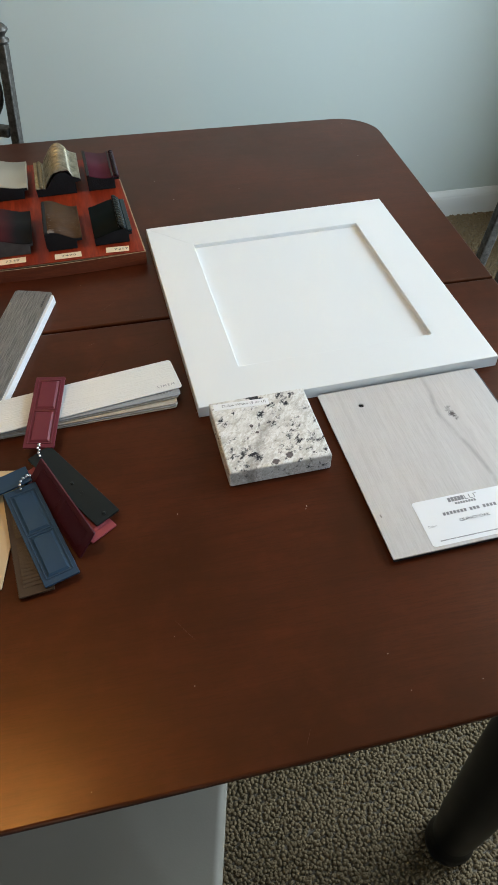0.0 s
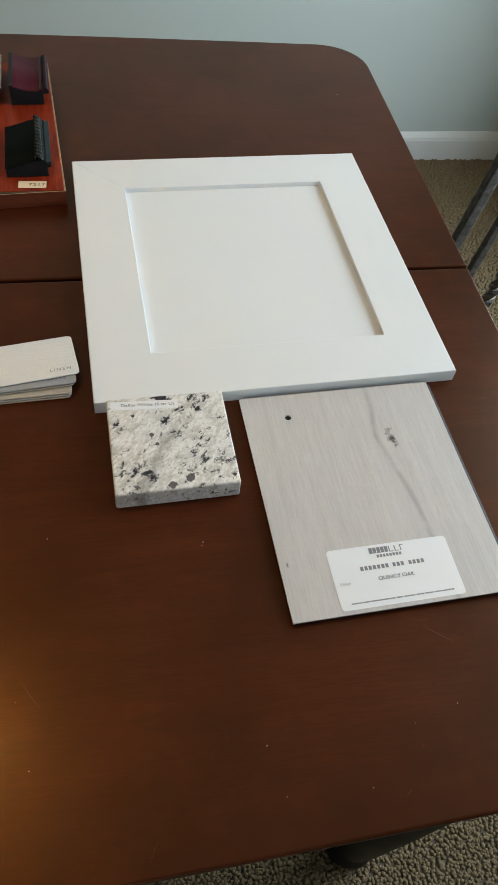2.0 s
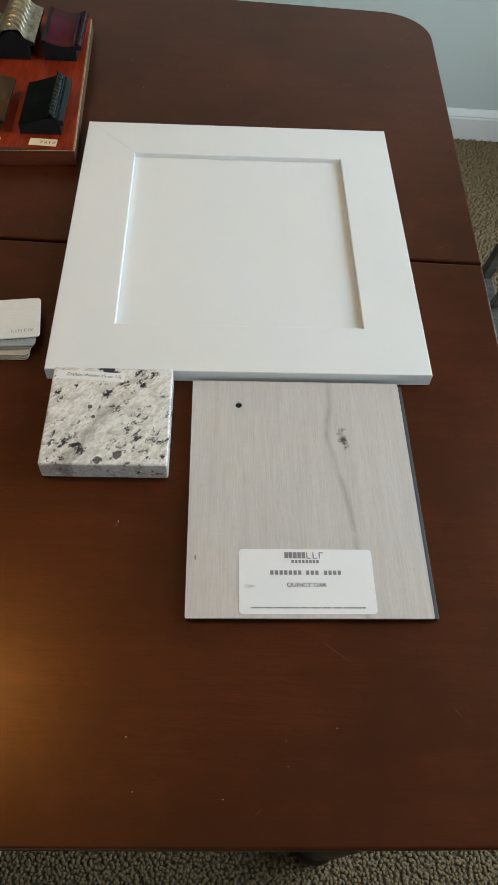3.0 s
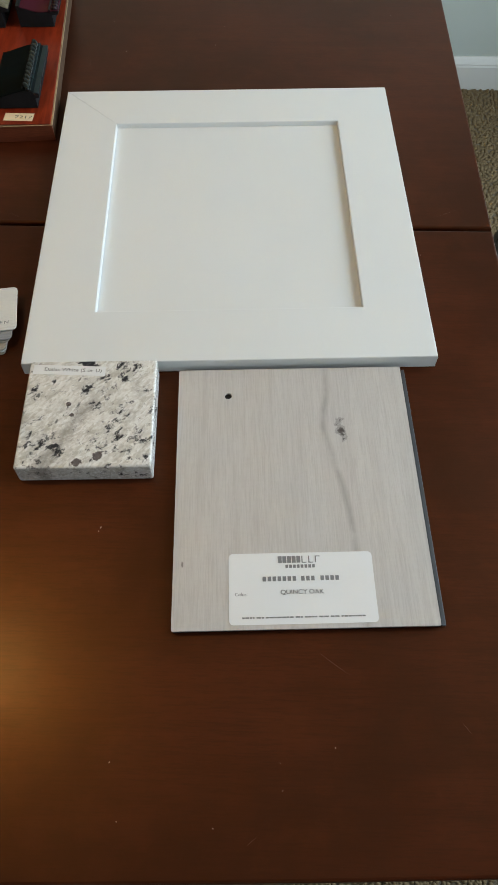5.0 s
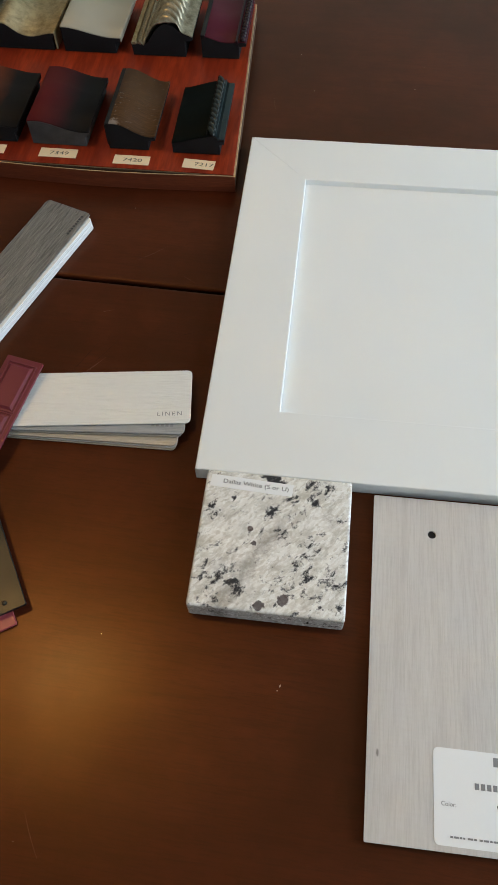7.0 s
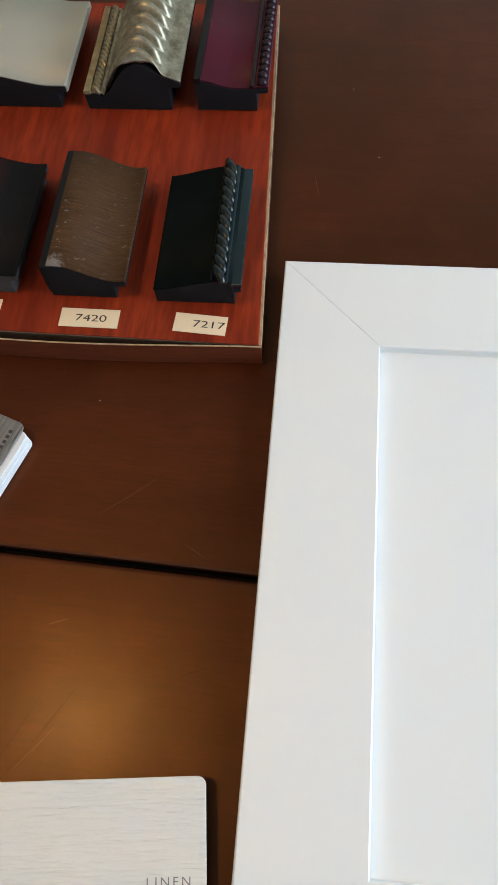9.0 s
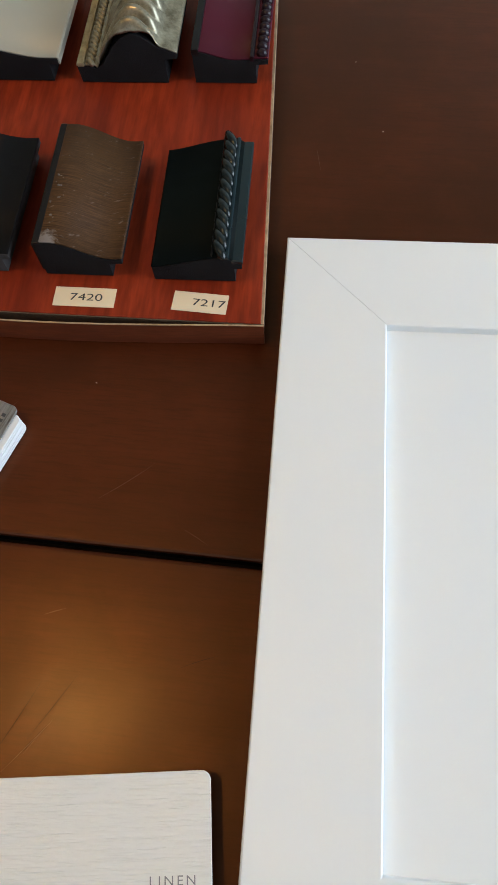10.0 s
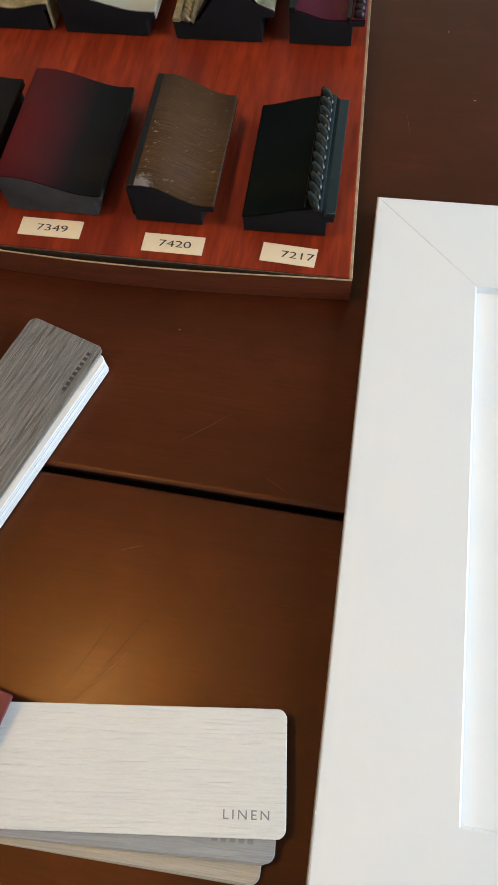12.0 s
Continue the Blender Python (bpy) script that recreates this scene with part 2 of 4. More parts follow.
def oak_print():
    """Pale grey printed oak with grain along the plank, one knot and the crack line that bends round it."""
    m, t, b = material("pale_grey_oak")
    tc = t.nodes.new("ShaderNodeTexCoord")
    sep = t.nodes.new("ShaderNodeSeparateXYZ")
    t.links.new(tc.outputs["Object"], sep.inputs[0])
    x, y = sep.outputs[0], sep.outputs[1]
    wob = noise_tex(t, coords(t, (1, 1, 1)), 14, 2)
    # the crack runs along y, pushed aside at the knot 
    dy = maths(t, "DIVIDE", maths(t, "SUBTRACT", y, 0.052), 0.030)
    bell = maths(t, "DIVIDE", 1.0, maths(t, "ADD", 1.0, maths(t, "MULTIPLY", dy, dy)))
    line = maths(t, "ADD", maths(t, "ADD", 0.0368, maths(t, "MULTIPLY", bell, -0.0112)), maths(t, "MULTIPLY", maths(t, "SUBTRACT", wob, 0.5), 0.007))
    line = maths(t, "ADD", line, maths(t, "MULTIPLY", y, -0.05))
    off = maths(t, "ABSOLUTE", maths(t, "SUBTRACT", x, line))
    crack = maths(t, "MULTIPLY", ramp(t, off, (0.0, 0.8), (0.0004, 0.5), (0.0006, 0.10), (0.0018, 0.0)), ramp(t, noise_tex(t, coords(t), 45, 3), (0.35, 0.25), (0.6, 1.0)))
    v = coords(t, (34, 1.6, 10))
    g = noise_tex(t, v, 5, 6, 0.66, 0.5)
    fine = noise_tex(t, coords(t, (330, 14, 40)), 3, 5, 0.7, 0.3)
    weave = noise_tex(t, coords(t, (40, 190, 40)), 3, 3, 0.6)
    c = ramp(t, g, (0.28, (0.525, 0.497, 0.474)), (0.5, (0.570, 0.545, 0.520)), (0.75, (0.610, 0.588, 0.562)))
    c = mix(t, ramp(t, fine, (0.36, 0.34), (0.54, 0.0)), c, (0.39, 0.36, 0.335))
    c = mix(t, ramp(t, weave, (0.40, 0.06), (0.56, 0.0)), c, (0.40, 0.37, 0.345))
    c = mix(t, maths(t, "MULTIPLY", crack, 0.60), c, (0.20, 0.175, 0.16))
    kx = maths(t, "DIVIDE", maths(t, "SUBTRACT", x, 0.0375), 0.0058)
    ky = maths(t, "DIVIDE", maths(t, "SUBTRACT", y, 0.0485), 0.0135)
    rad = maths(t, "SQRT", maths(t, "ADD", maths(t, "MULTIPLY", kx, kx), maths(t, "MULTIPLY", ky, ky)))
    rad = maths(t, "ADD", rad, maths(t, "MULTIPLY", maths(t, "SUBTRACT", noise_tex(t, coords(t), 95, 3, 0.6, 1.2), 0.5), 2.6))
    knot = ramp(t, rad, (0.0, 1.0), (0.34, 0.85), (0.52, 0.25), (0.62, 0.5), (0.80, 0.0))
    c = mix(t, knot, c, (0.065, 0.052, 0.048))
    # a small dent near the plank's long edge
    nx = maths(t, "DIVIDE", maths(t, "ADD", x, 0.0850), 0.0014)
    ny = maths(t, "DIVIDE", maths(t, "ADD", y, 0.0615), 0.0034)
    dent = maths(t, "ADD", maths(t, "ADD", maths(t, "MULTIPLY", nx, nx), maths(t, "MULTIPLY", ny, ny)), maths(t, "MULTIPLY", noise_tex(t, coords(t), 700, 3), 0.8))
    c = mix(t, ramp(t, dent, (0.5, 0.75), (1.0, 0.0)), c, (0.14, 0.115, 0.10))
    feed(t, b, "Base Color", c)
    feed(t, b, "Roughness", ramp(t, g, (0.3, 0.42), (0.7, 0.52)))
    bump(t, b, maths(t, "SUBTRACT", fine, crack), 0.18, 0.0004)
    return m


def siding(name, colour, dark=0.82, relief=0.5):
    """Embossed vinyl siding swatch: wavy wood-grain relief along the strip."""
    m, t, b = material(name)
    v = coords(t, (20, 330, 40))
    g = noise_tex(t, v, 2.0, 3, 0.55, 0.8)
    feed(t, b, "Base Color", ramp(t, g, (0.3, tuple(c * dark for c in colour)), (0.6, colour)))
    feed(t, b, "Roughness", 0.5)
    bump(t, b, g, relief, 0.0010)
    return m


def faded(name, left, right, x0, x1):
    """Lacquer that fades from one colour to the other across the moulding."""
    m, t, b = material(name)
    tc, sep = t.nodes.new("ShaderNodeTexCoord"), t.nodes.new("ShaderNodeSeparateXYZ")
    t.links.new(tc.outputs["Object"], sep.inputs[0])
    u = maths(t, "DIVIDE", maths(t, "SUBTRACT", sep.outputs[0], x0), x1 - x0)
    u = maths(t, "ADD", u, maths(t, "MULTIPLY", maths(t, "SUBTRACT", noise_tex(t, coords(t), 60, 3), 0.5), 0.18))
    feed(t, b, "Base Color", ramp(t, u, (0.15, left), (0.75, right)))
    feed(t, b, "Roughness", 0.56)
    feed(t, b, "Specular IOR Level", 0.08)
    bump(t, b, noise_tex(t, coords(t), 320, 2), 0.06, 0.001)
    return m


def leaf_metal(name, low, high, rough=0.36, metal=0.75):
    """Metal leaf with rubbed, darker hollows."""
    m, t, b = material(name)
    v = coords(t)
    rub = noise_tex(t, v, 90, 5, 0.7)
    streak = noise_tex(t, coords(t, (1, 0.25, 1)), 260, 3)
    c = ramp(t, rub, (0.32, low), (0.62, high))
    feed(t, b, "Base Color", mix(t, ramp(t, streak, (0.55, 0.0), (0.7, 0.35)), c, low))
    feed(t, b, "Metallic", metal)
    feed(t, b, "Roughness", ramp(t, rub, (0.3, rough * 1.3), (0.7, rough)))
    bump(t, b, rub, 0.10, 0.001)
    return m


def carpet_pile():
    m, t, b = material("carpet_pile")
    geo, info = t.nodes.new("ShaderNodeNewGeometry"), noise_tex(t, coords(t), 2.2, 3)
    c = ramp(t, geo.outputs["Random Per Island"], (0.0, (0.155, 0.112, 0.056)), (0.5, (0.168, 0.122, 0.062)), (1.0, (0.184, 0.134, 0.069)))
    feed(t, b, "Base Color", mix(t, ramp(t, info, (0.35, 0.30), (0.65, 0.0)), c, (0.130, 0.099, 0.055)))
    feed(t, b, "Roughness", 0.95)
    return m


def carpet_base():
    m, t, b = material("carpet")
    f = noise_tex(t, coords(t), 170, 4, 0.7)
    feed(t, b, "Base Color", ramp(t, f, (0.3, (0.14, 0.115, 0.08)), (0.7, (0.23, 0.19, 0.135))))
    feed(t, b, "Roughness", 0.95)
    bump(t, b, f, 0.9, 0.008)
    return m


M_TABLE = table_wood()
M_SEAM = wood("raw_seam_edge", (0.02, 0.008, 0.005), (0.05, 0.02, 0.010), 0.5)
M_LEG = painted("black_table_paint", (0.0045, 0.0045, 0.0048), 0.42, spec=0.22)
M_WHITE = painted("white_thermofoil", (0.78, 0.80, 0.80), 0.36, 0.012, 40, 0.02)
M_PANEL = painted("white_thermofoil_panel", (0.78, 0.80, 0.80), 0.38, 0.012, 40, 0.02)
M_CRUMB = painted("pale_lint", (0.42, 0.37, 0.31), 0.9)
M_SCRATCH = painted("scratched_lacquer", (0.125, 0.05, 0.022), 0.5, 0.2, 200)
M_DARKMARK = painted("dirt_in_scratches", (0.036, 0.012, 0.006), 0.6, 0.2, 200, spec=0.1)
M_STONE = stone()
M_OAK = oak_print()
M_CORE = painted("dark_vinyl_core", (0.012, 0.012, 0.014), 0.6, spec=0.3)
M_GROOVE = painted("grey_vinyl_tongue", (0.060, 0.064, 0.070), 0.4)
M_LABEL = painted("white_label_paper", (0.82, 0.83, 0.84), 0.42, 0.01, 40, 0.02)
M_INK = painted("printed_ink", (0.035, 0.035, 0.04), 0.55, 0.1)
M_INKGREY = painted("grey_printed_ink", (0.22, 0.22, 0.23), 0.55, 0.1)
M_CHERRY = wood("cherry_laminate", (0.155, 0.0165, 0.006), (0.345, 0.045, 0.0125), 0.36, (24, 2.6, 20), 1.7, 0.02, 0.0, (0.34, 0.68), 0.16)
M_PLY = wood("raw_plywood_edge", (0.26, 0.155, 0.075), (0.56, 0.41, 0.25), 0.7, (8, 8, 220), 3)
M_CHIPBOARD = wood("brown_chipboard", (0.055, 0.026, 0.012), (0.16, 0.085, 0.04), 0.8, (60, 60, 60), 6)
M_CHERRYEDGE = wood("cherry_edge_band", (0.13, 0.030, 0.014), (0.25, 0.066, 0.026), 0.34, (4, 30, 60), 3)
M_TAG = painted("cream_tag_paper", (0.80, 0.66, 0.45), 0.6, 0.03)
M_END = painted("black_moulding_core", (0.011, 0.011, 0.0125), 0.8, 0.4, 300, 0.6, spec=0.18)
M_CHARCOAL = painted("charcoal_cut_end", (0.065, 0.062, 0.062), 0.85, 0.4, 300, 0.6, spec=0.18)
M_GREEN = painted("dark_green_lacquer", (0.0030, 0.0058, 0.0058), 0.60, 0.12, 90, 0.05, spec=0.06)
M_ROPE = painted("glossy_dark_green_lacquer", (0.006, 0.011, 0.012), 0.22, 0.12, 90, 0.03)
# dark green lacquer with the cool window sheen mixed into its colour
M_GREENSHEEN = painted("green_lacquer_blue_sheen", (0.006, 0.018, 0.023), 0.28, 0.12, 90, 0.05)
M_WALNUT = worn_walnut()
M_SCUFF = painted("bare_filler", (0.12, 0.103, 0.092), 0.8, 0.3, 200, 0.3)
M_BURGUNDY = faded("burgundy_to_black_lacquer", (0.085, 0.010, 0.012), (0.008, 0.008, 0.009), -0.030, 0.026)
M_RUST = faded("rust_to_black_lacquer", (0.19, 0.045, 0.014), (0.010, 0.009, 0.009), -0.034, 0.026)
M_BLACK = painted("black_lacquer", (0.006, 0.0055, 0.006), 0.42, 0.15, spec=0.28)
M_PURPLE = painted("plum_lacquer", (0.062, 0.008, 0.018), 0.5, 0.14, 90, spec=0.16)
M_PLUMDARK = painted("dark_plum_lacquer", (0.014, 0.006, 0.010), 0.30, 0.15, spec=0.28)
M_SILVER = leaf_metal("antique_silver_leaf", (0.15, 0.128, 0.080), (0.42, 0.385, 0.285), 0.36)
M_CHAMP = painted("champagne_lacquer", (0.340, 0.330, 0.270), 0.46, 0.05, 60, 0.04)
M_GOLD = leaf_metal("antique_gold_leaf", (0.20, 0.16, 0.08), (0.40, 0.34, 0.20), 0.5, 0.4)
M_PEWTER = leaf_metal("aged_pewter_iron", (0.045, 0.042, 0.037), (0.14, 0.132, 0.118), 0.42, 0.75)
M_CHROME = painted("chrome_ball_chain", (0.72, 0.72, 0.74), 0.16, 0.05, 60, 0.0, 1.0)
M_CUSHION = painted("off_white_seat_vinyl", (0.52, 0.48, 0.40), 0.55, 0.04, 60, 0.1)
M_WALL = painted("pale_grey_wall_paint", (0.440, 0.492, 0.462), 0.62, 0.015, 12, 0.10)
M_TRIM = painted("white_trim_paint", (0.62, 0.63, 0.605), 0.40, 0.02)
M_CEILING = painted("ceiling_paint", (0.42, 0.42, 0.405), 0.85, 0.02, 30, 0.2)
M_CARPET, M_PILE = carpet_base(), carpet_pile()
M_LINEN = siding("linen_vinyl", (0.76, 0.75, 0.715), 0.97, 0.9)
M_GREYVINYL = siding("grey_vinyl", (0.205, 0.195, 0.178), 0.42, 1.0)
M_VINYLS = [siding("pale_vinyl", (0.60, 0.59, 0.56)), siding("slate_vinyl", (0.33, 0.34, 0.35)), siding("sand_vinyl", (0.47, 0.42, 0.34)),
            siding("white_vinyl", (0.79, 0.79, 0.775), 0.96, 0.3), siding("stone_vinyl", (0.38, 0.36, 0.32))]
M_RED = painted("burgundy_shutter_plastic", (0.135, 0.016, 0.030), 0.36, 0.06, 80)
M_PINK = painted("brick_red_shutter_plastic", (0.30, 0.055, 0.065), 0.42, 0.06, 80)
M_MAROON = painted("maroon_shutter_plastic", (0.058, 0.010, 0.015), 0.42, 0.08, 80, spec=0.2)
M_BLUE = painted("slate_blue_shutter_plastic", (0.026, 0.056, 0.100), 0.40, 0.06, 80, spec=0.2)
M_INKBLACK = painted("black_shutter_plastic", (0.009, 0.013, 0.014), 0.34, 0.1, 80, spec=0.28)
M_BROWN = painted("brown_shutter_plastic", (0.060, 0.038, 0.024), 0.42, 0.08, 80, spec=0.28)
M_TAN = painted("tan_shutter_plastic", (0.62, 0.46, 0.27), 0.45, 0.05, 80)


# ---- mesh tools ----
def thing(name, m, label, category, group="", kind=""):
    ob = new(name)
    ob.empty_display_size = 0.05
    ob.matrix_world = m
    return tagged(ob, label, category, group, kind)


def part(name, bm, mat, parent=None, label="", m=None, smooth=False):
    me = bpy.data.meshes.new(name)
    bmesh.ops.recalc_face_normals(bm, faces=bm.faces)
    for f in bm.faces:
        f.smooth = smooth
    bm.to_mesh(me)
    bm.free()
    me.materials.append(mat)
    ob = new(name, me)
    ob.parent = parent
    if m is not None:
        ob.matrix_basis = m
    return tagged(ob, label)


def structure(name, bm, mat, label, category, m=ROOM):
    return tagged(part(name, bm, mat, None, "", m), label, category, "", "structure")


def prism(points, z0, z1, bevel=0.0, segments=2, only_top=False):
    bm = bmesh.new()
    vs = [bm.verts.new((x, y, z0)) for x, y in points]
    base = bm.faces.new(vs)
    up = bmesh.ops.extrude_face_region(bm, geom=[base])["geom"]
    bmesh.ops.translate(bm, vec=(0, 0, z1 - z0), verts=[v for v in up if isinstance(v, bmesh.types.BMVert)])
    if bevel:
        zs = (z1,) if only_top else (z0, z1)
        edges = [e for e in bm.edges if abs(e.verts[0].co.z - e.verts[1].co.z) < 1e-7 and any(abs(e.verts[0].co.z - z) < 1e-7 for z in zs)]
        bmesh.ops.bevel(bm, geom=edges, offset=bevel, segments=segments, profile=0.5, affect="EDGES")
    return bm


def round_rect(x0, y0, x1, y1, radii, steps=7):
    """Corners in the order (x0,y0), (x1,y0), (x1,y1), (x0,y1)."""
    out = []
    for (cx, cy, sx, sy, a0), r in zip(((x0, y0, 1, 1, 180), (x1, y0, -1, 1, 270), (x1, y1, -1, -1, 0), (x0, y1, 1, -1, 90)), radii):
        if r <= 0:
            out.append((cx, cy))
            continue
        for k in range(steps + 1):
            a = radians(a0 + 90 * k / steps)
            out.append((cx + sx * r + r * math.cos(a), cy + sy * r + r * math.sin(a)))
    return out


def box(x0, y0, z0, x1, y1, z1, bevel=0.0, segments=2):
    bm = bmesh.new()
    bmesh.ops.create_cube(bm, size=1, matrix=Matrix.Translation(((x0 + x1) / 2, (y0 + y1) / 2, (z0 + z1) / 2)) @ Matrix.Diagonal((x1 - x0, y1 - y0, z1 - z0, 1)))
    if bevel:
        bmesh.ops.bevel(bm, geom=bm.edges[:], offset=bevel, segments=segments, profile=0.5, affect="EDGES")
    return bm


def join(*bms):
    """Several closed pieces of one part in one bmesh."""
    out = bmesh.new()
    for b in bms:
        me = bpy.data.meshes.new("joined")
        b.to_mesh(me)
        b.free()
        out.from_mesh(me)
        bpy.data.meshes.remove(me)
    return out


def lathe(profile, steps=28):
    """Turned shape from (radius, z) pairs."""
    bm = bmesh.new()
    rings = [[bm.verts.new((r * math.cos(2 * math.pi * k / steps), r * math.sin(2 * math.pi * k / steps), z)) for k in range(steps)] for r, z in profile]
    for a, b in zip(rings, rings[1:]):
        for k in range(steps):
            bm.faces.new((a[k], a[(k + 1) % steps], b[(k + 1) % steps], b[k]))
    bm.faces.new(rings[0][::-1])
    bm.faces.new(rings[-1])
    return bm


def tube(path, radius, steps=8, closed=False, flat=1.0):
    bm = bmesh.new()
    pts = [Vector(p) for p in path]
    rings = []
    for i, p in enumerate(pts):
        a, b = (pts[i - 1], pts[(i + 1) % len(pts)]) if closed else (pts[max(i - 1, 0)], pts[min(i + 1, len(pts) - 1)])
        q = (b - a).to_track_quat("Z", "Y")
        rings.append([bm.verts.new(p + q @ Vector((radius * math.cos(2 * math.pi * k / steps), flat * radius * math.sin(2 * math.pi * k / steps), 0))) for k in range(steps)])
    n = len(rings)
    for i in range(n if closed else n - 1):
        a, b = rings[i], rings[(i + 1) % n]
        for k in range(steps):
            bm.faces.new((a[k], a[(k + 1) % steps], b[(k + 1) % steps], b[k]))
    if not closed:
        bm.faces.new(rings[0][::-1])
        bm.faces.new(rings[-1])
    return bm


def bar(a, b, w, d):
    """A square bar from a to b, w wide and d deep, with softened edges."""
    a, b = Vector(a), Vector(b)
    bm = box(-w / 2, -d / 2, 0, w / 2, d / 2, (b - a).length, min(w, d) * 0.14, 2)
    bmesh.ops.transform(bm, matrix=Matrix.Translation(a) @ (b - a).to_track_quat("Z", "Y").to_matrix().to_4x4(), verts=bm.verts)
    return bm


def twisted_bar(a, b, w, turns, steps=40):
    a, b = Vector(a), Vector(b)
    bm = bmesh.new()
    q = (b - a).to_track_quat("Z", "Y")
    rings = []
    for i in range(steps + 1):
        u = i / steps
        rings.append([bm.verts.new(a.lerp(b, u) + q @ Vector((w * 0.62 * math.cos(2 * math.pi * (turns * u + k / 4)), w * 0.62 * math.sin(2 * math.pi * (turns * u + k / 4)), 0))) for k in range(4)])
    for r, s in zip(rings, rings[1:]):
        for k in range(4):
            bm.faces.new((r[k], r[(k + 1) % 4], s[(k + 1) % 4], s[k]))
    bm.faces.new(rings[0][::-1])
    bm.faces.new(rings[-1])
    return bm


def sheet(fn, x0, x1, y0, y1, nx, ny, thick):
    """A curved sheet z = fn(x, y), closed below at the given thickness."""
    bm = bmesh.new()
    rows = []
    for side in (0, -thick):
        rows.append([[bm.verts.new((x0 + (x1 - x0) * i / nx, y0 + (y1 - y0) * j / ny, fn(x0 + (x1 - x0) * i / nx, y0 + (y1 - y0) * j / ny) + side)) for j in range(ny + 1)] for i in range(nx + 1)])
    up, low = rows
    for i in range(nx):
        for j in range(ny):
            bm.faces.new((up[i][j], up[i + 1][j], up[i + 1][j + 1], up[i][j + 1]))
            bm.faces.new((low[i][j], low[i][j + 1], low[i + 1][j + 1], low[i + 1][j]))
    for i in range(nx):
        bm.faces.new((up[i][0], low[i][0], low[i + 1][0], up[i + 1][0]))
        bm.faces.new((up[i][ny], up[i + 1][ny], low[i + 1][ny], low[i][ny]))
    for j in range(ny):
        bm.faces.new((up[0][j], up[0][j + 1], low[0][j + 1], low[0][j]))
        bm.faces.new((up[nx][j], low[nx][j], low[nx][j + 1], up[nx][j + 1]))
    return bm


def lettering(words, height, width, mat, parent, m, name="lettering", label="", apart=1.0):
    """Flat printed words in the built-in font, fitted to a height and a length, with the middle at m."""
    curve = bpy.data.curves.new(name, "FONT")
    curve.body, curve.align_x, curve.align_y = words, "CENTER", "CENTER"
    curve.extrude, curve.space_character = 0.0, apart
    ob = bpy.data.objects.new(name, curve)
    scene.collection.objects.link(ob)
    bpy.context.view_layer.update()
    me = bpy.data.meshes.new_from_object(ob.evaluated_get(bpy.context.evaluated_depsgraph_get()))
    bpy.data.objects.remove(ob)
    co = np.array([v.co for v in me.vertices])
    lo, hi = co.min(0), co.max(0)
    for v in me.vertices:
        v.co = ((v.co.x - (lo[0] + hi[0]) / 2) * width / (hi[0] - lo[0]), (v.co.y - (lo[1] + hi[1]) / 2) * height / (hi[1] - lo[1]), 0)
    me.materials.clear()
    me.materials.append(mat)
    out = new(name, me)
    out.parent, out.matrix_basis = parent, m
    return tagged(out, label)


def bars(rows, mat, parent, z, label):
    """Unreadable print as plain bars: rows of (x0, x1, y, height)."""
    pieces = [box(a, y - h / 2, z, b, y + h / 2, z + 0.00012) for a, b, y, h in rows]
    return tagged(part("printed_line", join(*pieces), mat, parent, label), label, "", "", "stuff")


# ---- the room ----
X0, X1, Y0, Y1, HIGH, THICK = -3.0, 1.30, -2.3, 1.580, 2.59, 0.14
WIN_R = (-0.40, 1.00, 0.24, 2.10)        # opening in the right-hand wall: y from, to, z from, to
WIN_ADDED = (-1.45, 0.05, 0.88, 2.13)         # added, unseen opening in the wall behind: x from, to, z from, to

structure("floor", box(X0 - THICK, Y0 - THICK, -0.12, X1 + THICK, Y1 + THICK, 0), M_CARPET, "grey-brown cut-pile carpet floor", "floor")
structure("wall_north", box(X0 - THICK, Y1, 0, X1 + THICK, Y1 + THICK, HIGH), M_WALL, "plain pale grey painted wall", "wall")
structure("wall_west", box(X0 - THICK, Y0, 0, X0, Y1, HIGH), M_WALL, "plain pale grey painted wall", "wall")


def holed_wall(name, lo, hi, opening, across):
    a, b, c, d = opening
    p = []
    for u0, u1, z0, z1 in ((lo, a, 0, HIGH), (b, hi, 0, HIGH), (a, b, 0, c), (a, b, d, HIGH)):
        p.append(box(X1, u0, z0, X1 + THICK, u1, z1) if across == "y" else box(u0, Y0 - THICK, z0, u1, Y0, z1))
    structure(name, join(*p), M_WALL, "pale grey painted wall with a window opening", "wall")


holed_wall("wall_east", Y0, Y1, WIN_R, "y")
holed_wall("wall_south", X0 - THICK, X1 + THICK, WIN_ADDED, "x")
structure("ceiling", box(X0 - THICK, Y0 - THICK, HIGH, X1 + THICK, Y1 + THICK, HIGH + 0.1), M_CEILING, "flat matt painted ceiling", "ceiling")


def baseboard(a, b, inward):
    """Moulded skirting from a to b: a flat board with a stepped, rounded top."""
    a, b, n = Vector((*a, 0)), Vector((*b, 0)), Vector((*inward, 0))
    prof = [(0, 0), (0.013, 0), (0.013, 0.066), (0.0115, 0.070), (0.0115, 0.074), (0.009, 0.080), (0.006, 0.087), (0.004, 0.090), (0, 0.091)]
    bm = bmesh.new()
    ends = [[bm.verts.new(p + n * d + Vector((0, 0, z))) for d, z in prof] for p in (a, b)]
    k = len(prof)
    for i in range(k):
        bm.faces.new((ends[0][i], ends[0][(i + 1) % k], ends[1][(i + 1) % k], ends[1][i]))
    bm.faces.new(ends[0][::-1])
    bm.faces.new(ends[1])
    structure("baseboard", bm, M_TRIM, "white painted moulded baseboard along the wall", "baseboard")


